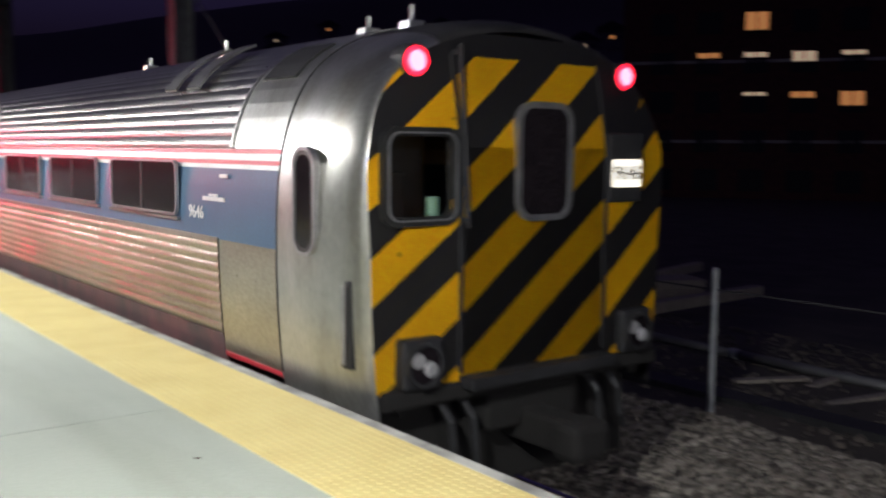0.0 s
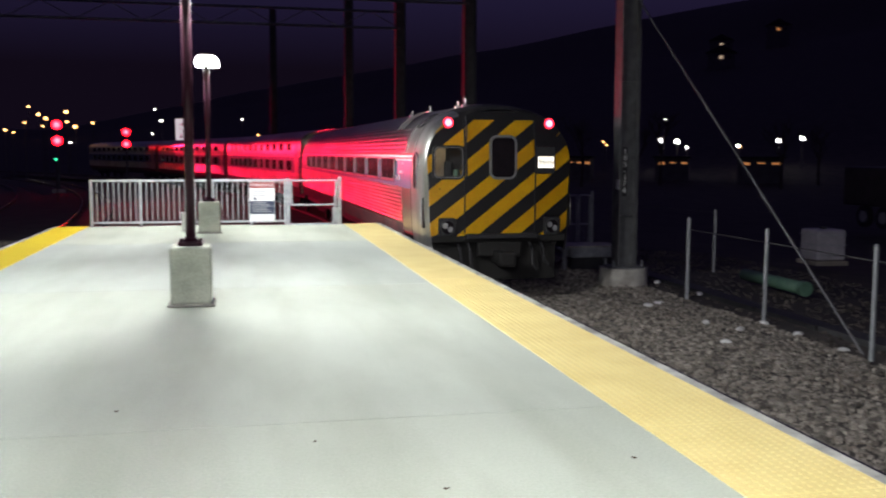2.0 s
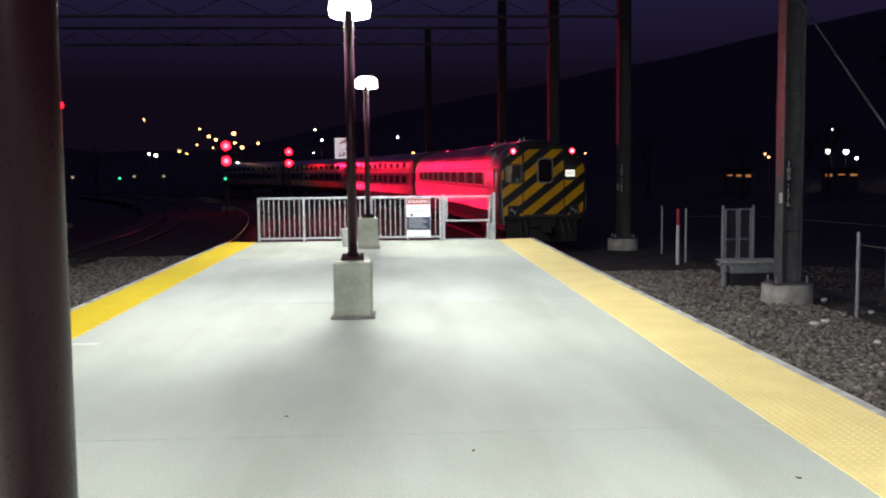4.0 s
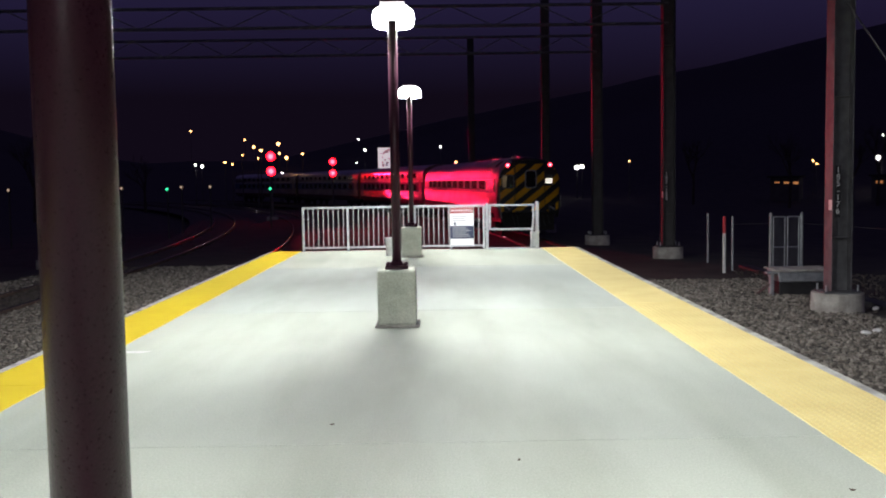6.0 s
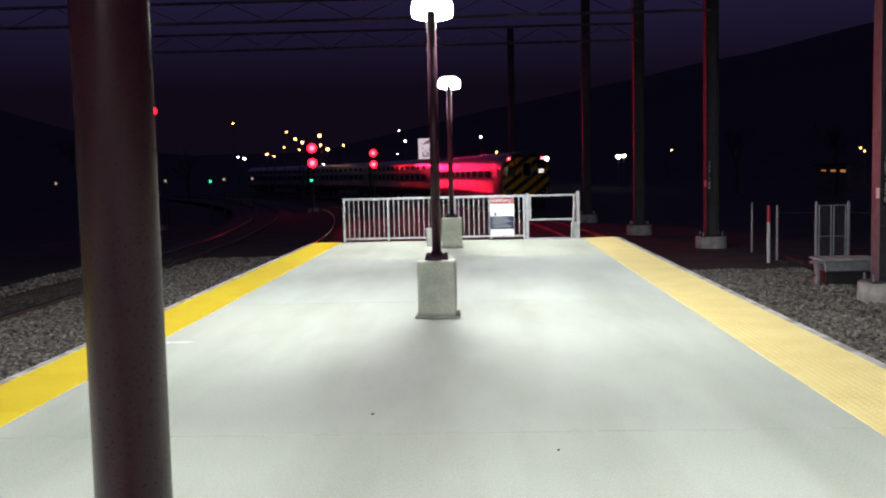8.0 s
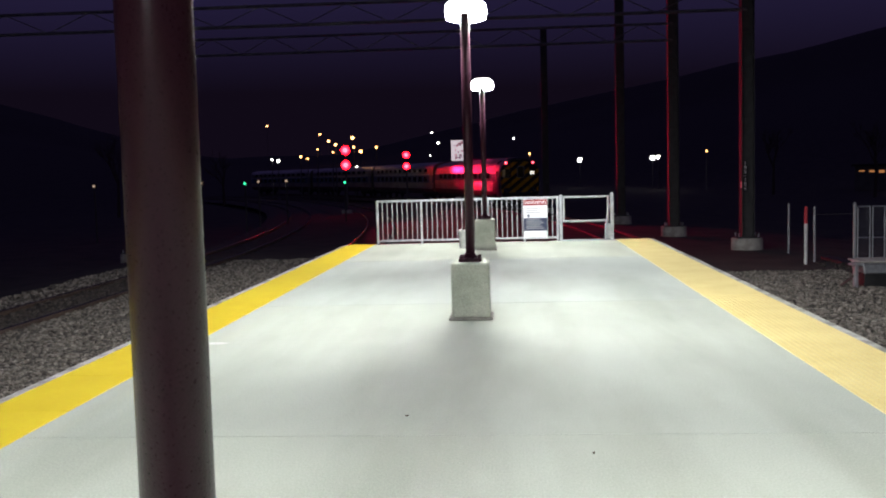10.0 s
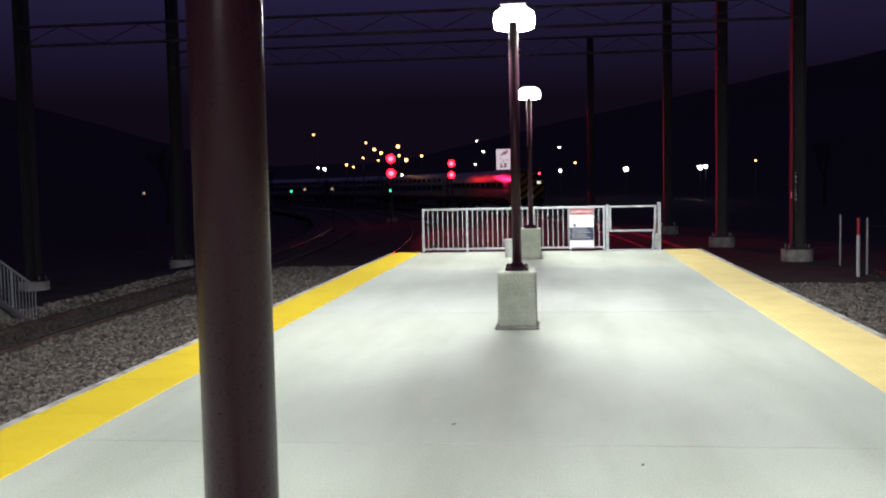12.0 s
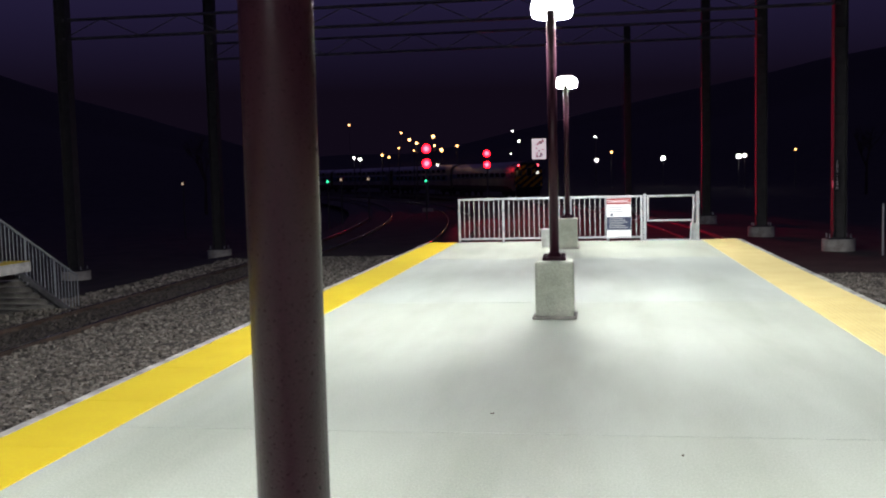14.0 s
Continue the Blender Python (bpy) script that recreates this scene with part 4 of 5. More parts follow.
def coach():
    t = thing("coach", Matrix.Identity(4), "stainless steel coach with two rows of dark windows", "train car", "train cars")
    pr = dense_profile(COACH)
    L = 25.9
    for side in (-1, 1):
        part("lower_fluting", shell(pr, 1.30, 1.90, [0.35, 9, 17, L - 0.35], side, 0.09, 0.02), M_STEEL_LOW, t, "corrugated lower side")
        part("sill_panel", shell(pr, 1.00, 1.295, [0.35, L - 0.35], side), M_SKIRT, t)
        part("lower_side", shell(pr, 1.90, 2.66, [0.35, 9, 17, L - 0.35], side), M_BLUE, t, "blue band round the lower windows")
        part("stripe", shell(pr, 2.66, 2.78, [0.35, 9, 17, L - 0.35], side, out=0.003), M_WHITE, t)
        part("upper_side", shell(pr, 2.78, 3.50, [0.35, 9, 17, L - 0.35], side), M_STEEL, t, "plain stainless upper side")
        part("roof", shell(pr, 3.50, 3.945, [0.2, 9, 17, L - 0.2], side, out=0.03), M_STEEL, t)
        for k in range(11):
            y = 2.9 + 2.0 * k
            side_window(t, 1.568, y, 2.26, 1.25, 0.50, side)
            side_window(t, 1.553, y, 3.16, 1.10, 0.36, side)
        part("door", bm_box(*sorted((side * 1.54, side * 1.578)), 0.75, 1.55, 1.25, 3.3, bevel=0.02), M_STEEL_END, t, "stainless vestibule door")
    for y in (0.33, L - 0.35):
        part("end_wall", prism([(-1.50, 1.0), (1.50, 1.0), (1.53, 2.6), (1.48, 3.42), (1.1, 3.74), (0, 3.90), (-1.1, 3.74), (-1.48, 3.42), (-1.53, 2.6)], 0.03, Matrix.Translation((0, y, 0))), M_STEEL_LOW, t)
    part("diaphragm", bm_box(-0.55, 0.55, 0.02, 0.33, 1.15, 3.35, bevel=0.04), M_BLACK, t, "black rubber gangway")
    part("diaphragm", bm_box(-0.55, 0.55, L - 0.32, L - 0.02, 1.15, 3.35, bevel=0.04), M_BLACK, t)
    part("underframe", bm_box(-1.3, 1.3, 0.4, L - 0.4, 0.75, 1.2), M_BLACK, t)
    bogie(t, 4.0)
    bogie(t, 21.9)
    return t


TRACK_X, CAR_STEP = 4.95, 26.4
CARS = [cab_car()]
CARS.append(coach())
for k in range(2):
    CARS.append(copy_thing(CARS[1], Matrix.Identity(4)))


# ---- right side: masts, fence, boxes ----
# darker copy of the column steel: the far masts' lack of light is in its colour
M_DIM_STEEL = material("dimmed_mast_steel", (0.05, 0.048, 0.05), 0.7, dark=(0.03, 0.029, 0.03), scale=4, fine=60)


def mast(x, y, z, height, label, number=""):
    # only the nearest mast keeps the lit steel tone
    steel = M_COLUMN if number.endswith("176") else M_DIM_STEEL
    t = thing("catenary_mast", pose(x, y, z), label, "mast", "catenary masts")
    bm = bmesh.new()
    tube(bm, (0, 0, -0.3), (0, 0, 0.42), 0.55, 0.54, seg=36)
    part("pier", bm, M_PIER, t, "round concrete pier", smooth=False)
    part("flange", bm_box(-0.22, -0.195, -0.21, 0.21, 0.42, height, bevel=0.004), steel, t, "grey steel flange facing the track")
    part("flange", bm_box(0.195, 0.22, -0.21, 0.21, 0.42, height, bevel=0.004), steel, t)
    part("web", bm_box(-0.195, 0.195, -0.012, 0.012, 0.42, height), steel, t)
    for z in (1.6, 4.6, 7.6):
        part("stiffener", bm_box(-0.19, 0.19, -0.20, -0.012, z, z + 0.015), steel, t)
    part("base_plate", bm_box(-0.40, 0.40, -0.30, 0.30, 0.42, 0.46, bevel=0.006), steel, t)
    for sx in (-0.34, 0.34):
        for sy in (-0.24, 0.24):
            part("anchor_bolt", bm_tube((sx, sy, 0.45), (sx, sy, 0.60), 0.025, seg=6), M_GALV, t)
    if number:
        part("number_strip", bm_box(-0.165, -0.055, -0.222, -0.212, 2.05, 3.15), M_BLACK, t)
        for k, ch in enumerate(number):
            text_part("digit", ch, 0.17, M_WHITE, t, Matrix.Translation((-0.11, -0.226, 3.05 - 0.145 * k)) @ Matrix.Rotation(radians(90), 4, "X"))
        part("tag", bm_box(-0.226, -0.22, -0.19, -0.02, 2.2, 2.42), M_WHITE, t)
    return t


BEAM_Z = 7.4
mast(8.60, 20.45, GROUND_Z, 12.5, "grey steel catenary mast on a round concrete pier", "185-176")
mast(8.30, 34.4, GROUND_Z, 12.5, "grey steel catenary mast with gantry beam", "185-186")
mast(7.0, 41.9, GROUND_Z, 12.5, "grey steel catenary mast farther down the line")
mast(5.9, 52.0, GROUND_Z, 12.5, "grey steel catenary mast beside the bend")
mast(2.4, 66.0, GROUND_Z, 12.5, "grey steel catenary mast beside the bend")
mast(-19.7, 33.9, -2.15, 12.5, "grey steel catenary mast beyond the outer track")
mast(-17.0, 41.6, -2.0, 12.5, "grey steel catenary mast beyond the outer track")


def gantry(a, c, z):
    t = thing("gantry_beam", Matrix.Identity(4), "lattice steel gantry beam spanning the tracks", "gantry", "gantry beams")
    a, c = Vector((*a, z)), Vector((*c, z))
    for dz in (-0.35, 0.35):
        part("chord", bm_tube(a + Vector((0, 0, dz)), c + Vector((0, 0, dz)), 0.06, seg=6), M_COLUMN, t)
    n = 18
    for k in range(n):
        p, q = a.lerp(c, k / n), a.lerp(c, (k + 1) / n)
        s = 0.35 if k % 2 else -0.35
        part("lattice_bar", bm_tube(p + Vector((0, 0, s)), q - Vector((0, 0, s)), 0.02, seg=5), M_COLUMN, t)
    return t


gantry((-19.7, 33.9), (8.3, 34.4), BEAM_Z)
gantry((-17.0, 41.6), (7.0, 41.9), BEAM_Z)


def wire(name, a, c, r=0.012, sag=0.0, label="thin overhead wire"):
    bm = bmesh.new()
    a, c = Vector(a), Vector(c)
    n = 10 if sag else 1
    pts = [a.lerp(c, k / n) - Vector((0, 0, sag * 4 * (k / n) * (1 - k / n))) for k in range(n + 1)]
    for p, q in zip(pts, pts[1:]):
        tube(bm, p, q, r, seg=5)
    tagged(part(name, bm, M_COLUMN), label, "cable")


wire("guy_wire", (9.15, 12.55, GROUND_Z), (8.66, 20.3, 5.2), 0.022, label="steel guy rod slanting up to the mast")

POST_Y = (3.9, 6.69, 9.38, 12.33, 15.3, 18.3, 29.5, 32.2)


def fence_post(y, x=9.12, h=1.72):
    t = thing("fence_post", pose(x, y, GROUND_Z - 0.05), "galvanised chain-link fence post in the gravel", "post", "yard fence posts")
    part("tube", bm_tube((0, 0, 0), (0, 0, h), 0.035, seg=12), M_GALV, t)
    part("cap", bm_tube((0, 0, h), (0, 0, h + 0.03), 0.038, 0.02, seg=12), M_GALV, t)
    return t


one = fence_post(POST_Y[0])
for y in POST_Y[1:]:
    copy_thing(one, pose(9.12, y, GROUND_Z - 0.05))
for x, y in ((12.5, 23.56), (12.6, 33.0)):
    copy_thing(one, pose(x, y, ground_height(x, y) - 0.05))


def yard_wires():
    runs = [((9.12, a), (9.12, b)) for a, b in zip(POST_Y, POST_Y[1:6])] + [((9.12, 29.5), (10.3, 29.5)), ((11.25, 29.5), (12.5, 23.56))]
    for (x0, y0), (x1, y1) in runs:
        bm = tube(bmesh.new(), (x0, y0, GROUND_Z + 1.45), (x1, y1, GROUND_Z + 1.45), 0.011, seg=5)
        tagged(part("fence_wire", bm, M_DIM_STEEL), "tension wire strung between yard fence posts", "wire", "yard fence wires")


yard_wires()


def marker_post():
    t = thing("marker_post", pose(8.7, 28.95, GROUND_Z), "white marker post with a red top", "post")
    part("white_part", bm_tube((0, 0, 0), (0, 0, 1.22), 0.05, seg=12), M_WHITE, t)
    part("red_top", bm_tube((0, 0, 1.22), (0, 0, 1.72), 0.05, seg=12), M_RED, t)


marker_post()


def yard_gate():
    t = thing("yard_gate", pose(10.3, 29.5, GROUND_Z), "narrow galvanised double gate with chain-link panels", "gate")
    for x in (0.0, 0.97):
        part("gate_post", bm_tube((x, 0, 0), (x, 0, 1.75), 0.05, seg=12), M_GALV, t)
        part("post_cap", bm_tube((x, 0, 1.75), (x, 0, 1.80), 0.056, 0.02, seg=12), M_GALV, t)
    for x0, x1 in ((0.09, 0.45), (0.53, 0.88)):
        leaf_frame = bmesh.new()
        for a, c in (((x0, 0.1), (x0, 1.66)), ((x1, 0.1), (x1, 1.66)), ((x0, 0.1), (x1, 0.1)), ((x0, 1.66), (x1, 1.66)), ((x0, 0.72), (x1, 0.72))):
            tube(leaf_frame, (a[0], 0, a[1]), (c[0], 0, c[1]), 0.021, seg=8)
        panel = part("gate_panel", leaf_frame, M_GALV, t)
        mesh_wire = bmesh.new()
        for k in range(-4, 17):
            for way in (1, -1):
                z0 = 0.12 + k * 0.1
                pts = [(x0 + (x1 - x0) * q / 6, z0 + (q if way > 0 else 6 - q) * (x1 - x0) / 6) for q in range(7)]
                pts = [p for p in pts if 0.1 <= p[1] <= 1.66]
                if len(pts) > 1:
                    tube(mesh_wire, (pts[0][0], 0.01 * way, pts[0][1]), (pts[-1][0], 0.01 * way, pts[-1][1]), 0.003, seg=3, caps=False)
        part("chain_link", mesh_wire, M_GALV, panel)


yard_gate()


def track_box():
    t = thing("trackside_box", pose(8.75, 23.6, GROUND_Z), "grey metal trackside box with pale lid on a dark base", "equipment box")
    part("base", bm_box(-0.40, 0.78, -0.34, 0.34, -0.05, 0.36, bevel=0.02), M_BLACK, t, "dark recessed base")
    bm = bm_box(-0.46, 0.86, -0.42, 0.42, 0.34, 0.60, bevel=0.03)
    for v in bm.verts:
        if v.co.z < 0.45:
            v.co.x *= 0.90
    part("body", bm, M_GALV, t)
    part("lid", bm_box(-0.52, 0.90, -0.46, 0.46, 0.60, 0.645, bevel=0.015), M_PIER, t, "pale dusty lid")
    part("hasp", bm_box(-0.535, -0.50, -0.08, 0.08, 0.50, 0.62, bevel=0.006), M_GALV, t)
    leg = part("bracket", bm_box(-0.62, -0.53, -0.36, -0.20, -0.05, 0.60, bevel=0.015), M_GALV, t, "upright bracket at the box's end")
    part("bracket_arm", bm_box(-0.72, -0.40, -0.38, -0.18, 0.54, 0.60, bevel=0.012), M_GALV, leg)
    part("conduit", bm_tube((-0.58, -0.28, 0.30), (-0.95, -0.10, -0.02), 0.025, seg=8), M_SKIRT, t)


track_box()


def tote(x, y):
    t = thing("tote_tank", pose(x, y, -1.6), "pale plastic tote on a timber pallet", "container", "yard totes")
    part("tank", bm_box(-0.46, 0.46, -0.46, 0.46, 0.14, 1.05, bevel=0.06), M_TANK, t)
    for z in (0.3, 0.6, 0.9):
        part("band", bm_box(-0.475, 0.475, -0.475, 0.475, z - 0.015, z + 0.015), M_GALV, t)
    part("cap", bm_tube((0, 0, 1.05), (0, 0, 1.12), 0.11, seg=14), M_BLACK, t)
    part("pallet", bm_box(-0.52, 0.52, -0.52, 0.52, 0.0, 0.13), M_TIMBER, t)
    return t


tote_one = tote(17.05, 25.5)
for x, y in ((17.8, 22.3), (19.1, 21.8)):
    copy_thing(tote_one, pose(x, y, -1.6, 0, 0, random.uniform(-8, 8)))


def beam_pile():
    for k, (x, y, a) in enumerate(((20.5, 16.6, 14), (19.2, 18.3, 20), (17.4, 13.0, 3))):
        t = thing("timber_beam", pose(x, y, -1.72 + 0.02 * k, 0, 0, a), "weathered timber lying on the yard earth", "beam", "yard timbers")
        part("baulk", bm_box(-2.2, 2.2, -0.13, 0.13, 0, 0.24, bevel=0.02), M_TIMBER, t)
    for x, y, a, size in ((11.4, 7.40, -28, 0.55), (11.5, 6.13, -10, 0.70), (12.3, 7.05, 6, 0.60)):
        t = thing("timber_board", pose(x, y, ground_height(x, y) + 0.01, 0, 0, a), "pale board lying on the yard earth", "board", "yard boards")
        part("plank", bm_box(-size, size, -0.075, 0.075, 0, 0.05, bevel=0.008), M_TIMBER, t)
    t = thing("timber_stack", pose(17.9, 15.0, -1.80, 0, 0, -27), "low stack of pale timbers in the yard", "timber stack")
    for row in range(2):
        for k in range(4):
            part("baulk", bm_box(-1.25 + 0.04 * k, 1.2 + 0.05 * row, -0.5 + 0.25 * k, -0.27 + 0.25 * k, 0.23 * row, 0.23 * row + 0.22, bevel=0.012), M_TIMBER, t)
    t = thing("grey_pipe", pose(12.6, 10.2, -1.50, 0, 0, -2.3), "long pale grey pipe lying across the yard", "pipe")
    for k in range(3):
        seg = part("pipe_length", bm_tube((0, -4.2 + 2.8 * k, 0.07), (0, -1.45 + 2.8 * k, 0.07), 0.07, seg=14), M_COLUMN, t, smooth=True)
        part("coupling", bm_tube((0, -1.50 + 2.8 * k, 0.07), (0, -1.36 + 2.8 * k, 0.07), 0.085, seg=14), M_GALV, seg)
    t = thing("cable_trough", pose(9.82, 0, GROUND_Z - 0.06), "low black cable trough running along the yard fence", "cable trough")
    trough = mesh_of("trough_section", bm_box(-0.20, 0.20, -0.99, 0.99, 0.0, 0.15, bevel=0.02), M_BLACK)
    for k in range(14):
        ob = new("trough_section", trough)
        ob.parent = t
        ob.location = (0.03 * math.sin(k * 1.7), 3.5 + 2.0 * k, 0)
    t = thing("green_pipe", pose(11.85, 19.6, -1.33), "length of green plastic pipe on the ground", "pipe")
    part("barrel", bm_tube((0, -1.2, 0.12), (0, 1.2, 0.12), 0.14, seg=18), M_GREENPIPE, t, smooth=True)
    part("socket", bm_tube((0, -1.35, 0.12), (0, -1.2, 0.12), 0.165, seg=18), M_GREENPIPE, t)


beam_pile()


# ---- left side: facing platform, stair ----
def far_platform():
    t = thing("platform_2", Matrix.Identity(4), "facing concrete platform with yellow edge and end stair", "platform", kind="structure")
    part("slab", bm_box(-18.0, -12.0, -30, 18.8, -0.22, 0.0, bevel=0.01), M_RIM, t)
    part("edge_strip", bm_box(-12.62, -12.01, -30, 18.78, 0.0, 0.006), M_YELLOW_L, t)
    part("support_wall", bm_box(-17.6, -12.5, -30, 18.2, -2.2, -0.22), M_PIER, t)


far_platform()


def stair_rail():
    t = thing("stair_railing", Matrix.Identity(4), "galvanised stair railing stepping down from the platform end", "railing")
    for k in range(9):
        y = 18.9 + k * 0.28
        part("step", bm_box(-14.2, -12.6, y, y + 0.30, -0.17 * (k + 1) - 0.12, -0.17 * (k + 1)), M_PIER, t)
    part("stringer", bm_tube((-12.5, 18.9, -0.2), (-12.4, 21.4, -1.70), 0.09, seg=6), M_COLUMN, t)
    for k in range(24):
        f = k / 23
        y, z = 18.2 + 3.2 * f, 0.10 - 1.65 * f
        part("baluster", bm_tube((-12.45, y, z - 0.1), (-12.45, y, z + 0.95), 0.028 if k % 8 == 0 else 0.011, seg=6), M_GALV, t)
    part("handrail", bm_tube((-12.45, 18.2, 1.05), (-12.45, 21.4, -0.60), 0.025, seg=8), M_GALV, t)
    part("handrail", bm_tube((-12.45, 18.2, 1.05), (-12.45, 15.5, 1.10), 0.025, seg=8), M_GALV, t)
    part("bottom_rail", bm_tube((-12.45, 18.2, 0.12), (-12.45, 21.4, -1.55), 0.02, seg=8), M_GALV, t)


stair_rail()


# ---- signals ----
def signal(x, y, z, drop):
    k = 1.0 if drop else 0.8
    t = thing("signal_mast", pose(x, y, ground_height(x, y)), "railway signal mast showing red", "signal", "railway signals")
    g = ground_height(x, y)
    part("pole", bm_tube((0, 0, 0), (0, 0, z - g + 0.5), 0.09, seg=10), M_COLUMN, t)
    for dz in ((0.0,) if drop == 0 else (0.0, -drop)):
        h = part("signal_head", bm_tube((0, -0.08, z - g + dz), (0, -0.16, z - g + dz), 0.42 * k, seg=20), M_BLACK, t, "round black signal head")
        part("red_lens", bm_tube((0, -0.165, z - g + dz), (0, -0.2, z - g + dz), 0.36 * k, 0.33 * k, seg=18), M_REDLENS, h, "glowing red lens")
        part("signal_bulb", bm_tube((0, -0.2, z - g + dz), (0, -0.21, z - g + dz), 0.20 * k, 0.18 * k, seg=14), M_SIGBULB, h)
        part("hood", bm_tube((0, -0.16, z - g + dz + 0.42 * k), (0, -0.36, z - g + dz + 0.41 * k), 0.04, seg=8), M_BLACK, h)
    part("plinth", bm_box(-0.4, 0.4, -0.4, 0.4, -0.2, 0.3), M_PIER, t)


for s in SIGNALS:
    signal(*s)


# ---- distance ----
M_SODIUM = material("sodium_lamp", (1.0, 0.46, 0.15), glow=7.0)
M_FLOOD = material("floodlight", (1.0, 0.97, 0.92), glow=9.0)
M_DIMWIN = material("lit_window", (1.0, 0.72, 0.5), glow=0.4)
M_WARMWIN = material("warm_window", (1.0, 0.40, 0.14), glow=0.4)
M_NIGHTWIN = material("dark_window", (0.012, 0.012, 0.014), 0.7, dark=(0.015, 0.015, 0.018), scale=2, fine=20)
M_ROOF = material("far_roof", (0.03, 0.028, 0.03), 0.9, dark=(0.02, 0.02, 0.02), scale=1, fine=10)


def ball(bm, c, r):
    bmesh.ops.create_icosphere(bm, subdivisions=2, radius=r, matrix=Matrix.Translation(c))
    return bm


def street_lamp(x, y, z, r, glow, label):
    g = ground_height(x, y)
    t = thing("street_lamp", pose(x, y, g - 0.2), label, "street lamp", "distant lamps")
    h = z - g + 0.2
    part("pole", bm_tube((0, 0, 0), (0, 0, h), 0.09, 0.06, seg=8), M_COLUMN, t)
    part("hood", bm_box(-r * 1.2, r * 1.2, -r, r, h + r * 0.8, h + r * 1.05, bevel=0.02), M_COLUMN, t)
    part("globe", ball(bmesh.new(), (0, 0, h), r), glow, t, smooth=True)


WARM = (
    (-103.4, 405.0, 23.4, 0.42), (-28.0, 126.9, 4.3, 0.17), (-27.1, 127.1, 4.0, 0.13), (-81.6, 409.9, 19.5, 0.42), (-78.1, 410.6, 16.5, 0.62),
    (-23.4, 127.8, 5.8, 0.20), (-25.8, 127.4, 5.2, 0.12), (-23.8, 127.8, 4.8, 0.12), (-67.9, 412.4, 17.7, 0.78), (-21.0, 128.2, 5.4, 0.16),
    (-20.1, 128.4, 4.8, 0.24), (-18.0, 128.7, 5.3, 0.16), (2.6, 129.9, 3.9, 0.16), (25.6, 127.4, 3.6, 0.12), (47.6, 121.0, 3.2, 0.13),
    (48.0, 120.8, 2.8, 0.13), (63.4, 113.6, 2.6, 0.15))
WHITE = (
    (-31.7, 126.0, 4.0, 0.14), (-30.9, 126.2, 3.8, 0.20), (-20.7, 128.3, 2.8, 0.12), (-33.8, 416.6, 19.2, 0.37), (-9.7, 129.6, 5.7, 0.15),
    (-10.8, 129.5, 4.0, 0.10), (0.5, 129.9, 6.0, 0.13), (0.6, 131.0, 2.9, 0.24), (9.3, 129.6, 2.9, 0.32), (18.8, 128.6, 2.9, 0.32),
    (19.5, 128.5, 3.0, 0.24), (56.6, 121.5, 6.3, 0.12))
WHITE_EAST = (
    (54.4, 118.1, 3.4, 0.32), (56.4, 117.2, 3.3, 0.32), (57.5, 116.6, 2.5, 0.18), (63.2, 113.6, 2.7, 0.22), (67.5, 111.2, 3.4, 0.32),
    (69.9, 109.7, 3.7, 0.32), (81.6, 101.3, 3.8, 0.26), (83.4, 99.8, 3.9, 0.26), (95.4, 88.5, 3.7, 0.36), (96.5, 87.4, 4.1, 0.30), (98.0, 85.7, 4.6, 0.15))
for x, y, z, r in WARM:
    street_lamp(x, y, z, r * 1.0, M_SODIUM, "distant street lamp glowing warm orange")
for x, y, z, r in WHITE + WHITE_EAST:
    street_lamp(x, y, z, r * 1.0, M_FLOOD, "distant floodlight glowing white")

HILL = (
    (215.5, 358.3, 52.3), (226.8, 272.0, 43.8), (222.0, 255.1, 41.5), (237.8, 217.4, 39.9), (199.9, 193.4, 31.3), (241.6, 200.8, 38.3), (148.2, 154.6, 18.1),
    (196.2, 369.1, 46.9), (160.6, 302.0, 34.3), (226.2, 206.4, 36.8), (228.9, 191.0, 35.3), (201.7, 261.4, 42.1), (192.9, 237.7, 38.5))


def hill_house(x, y, z, k):
    """A dark house on the slope with one lit window towards the tracks."""
    g = ground_height(x, y)
    way = math.degrees(math.atan2(y, x)) - 90
    t = thing("hill_house", pose(x, y, g - 1.0, 0, 0, way), "dark house on the hillside with one lit window", "house", "hillside houses")
    top = z - g + 2.6
    part("wall", bm_box(-4.5, 4.5, 0.05, 7, 0, top, bevel=0.05), M_HOUSE, t)
    part("roof", prism([(-5, 0), (5, 0), (0, 2.6)], 7.6, Matrix.Translation((0, -0.3, top))), M_ROOF, t)
    w = part("window_frame", bm_box(-0.75, 0.75, -0.02, 0.05, z - g + 0.35, z - g + 1.65), M_ROOF, t)
    part("pane", bm_box(-0.65, 0.65, -0.05, -0.02, z - g + 0.45, z - g + 1.55), M_DIMWIN if k % 3 else M_WARMWIN, w, "lit window pane")
    part("pane", bm_box(2.2, 3.2, 0.0, 0.06, z - g + 0.45, z - g + 1.55), M_NIGHTWIN, w, "dark window pane")


for k, h in enumerate(HILL):
    hill_house(*h, k)


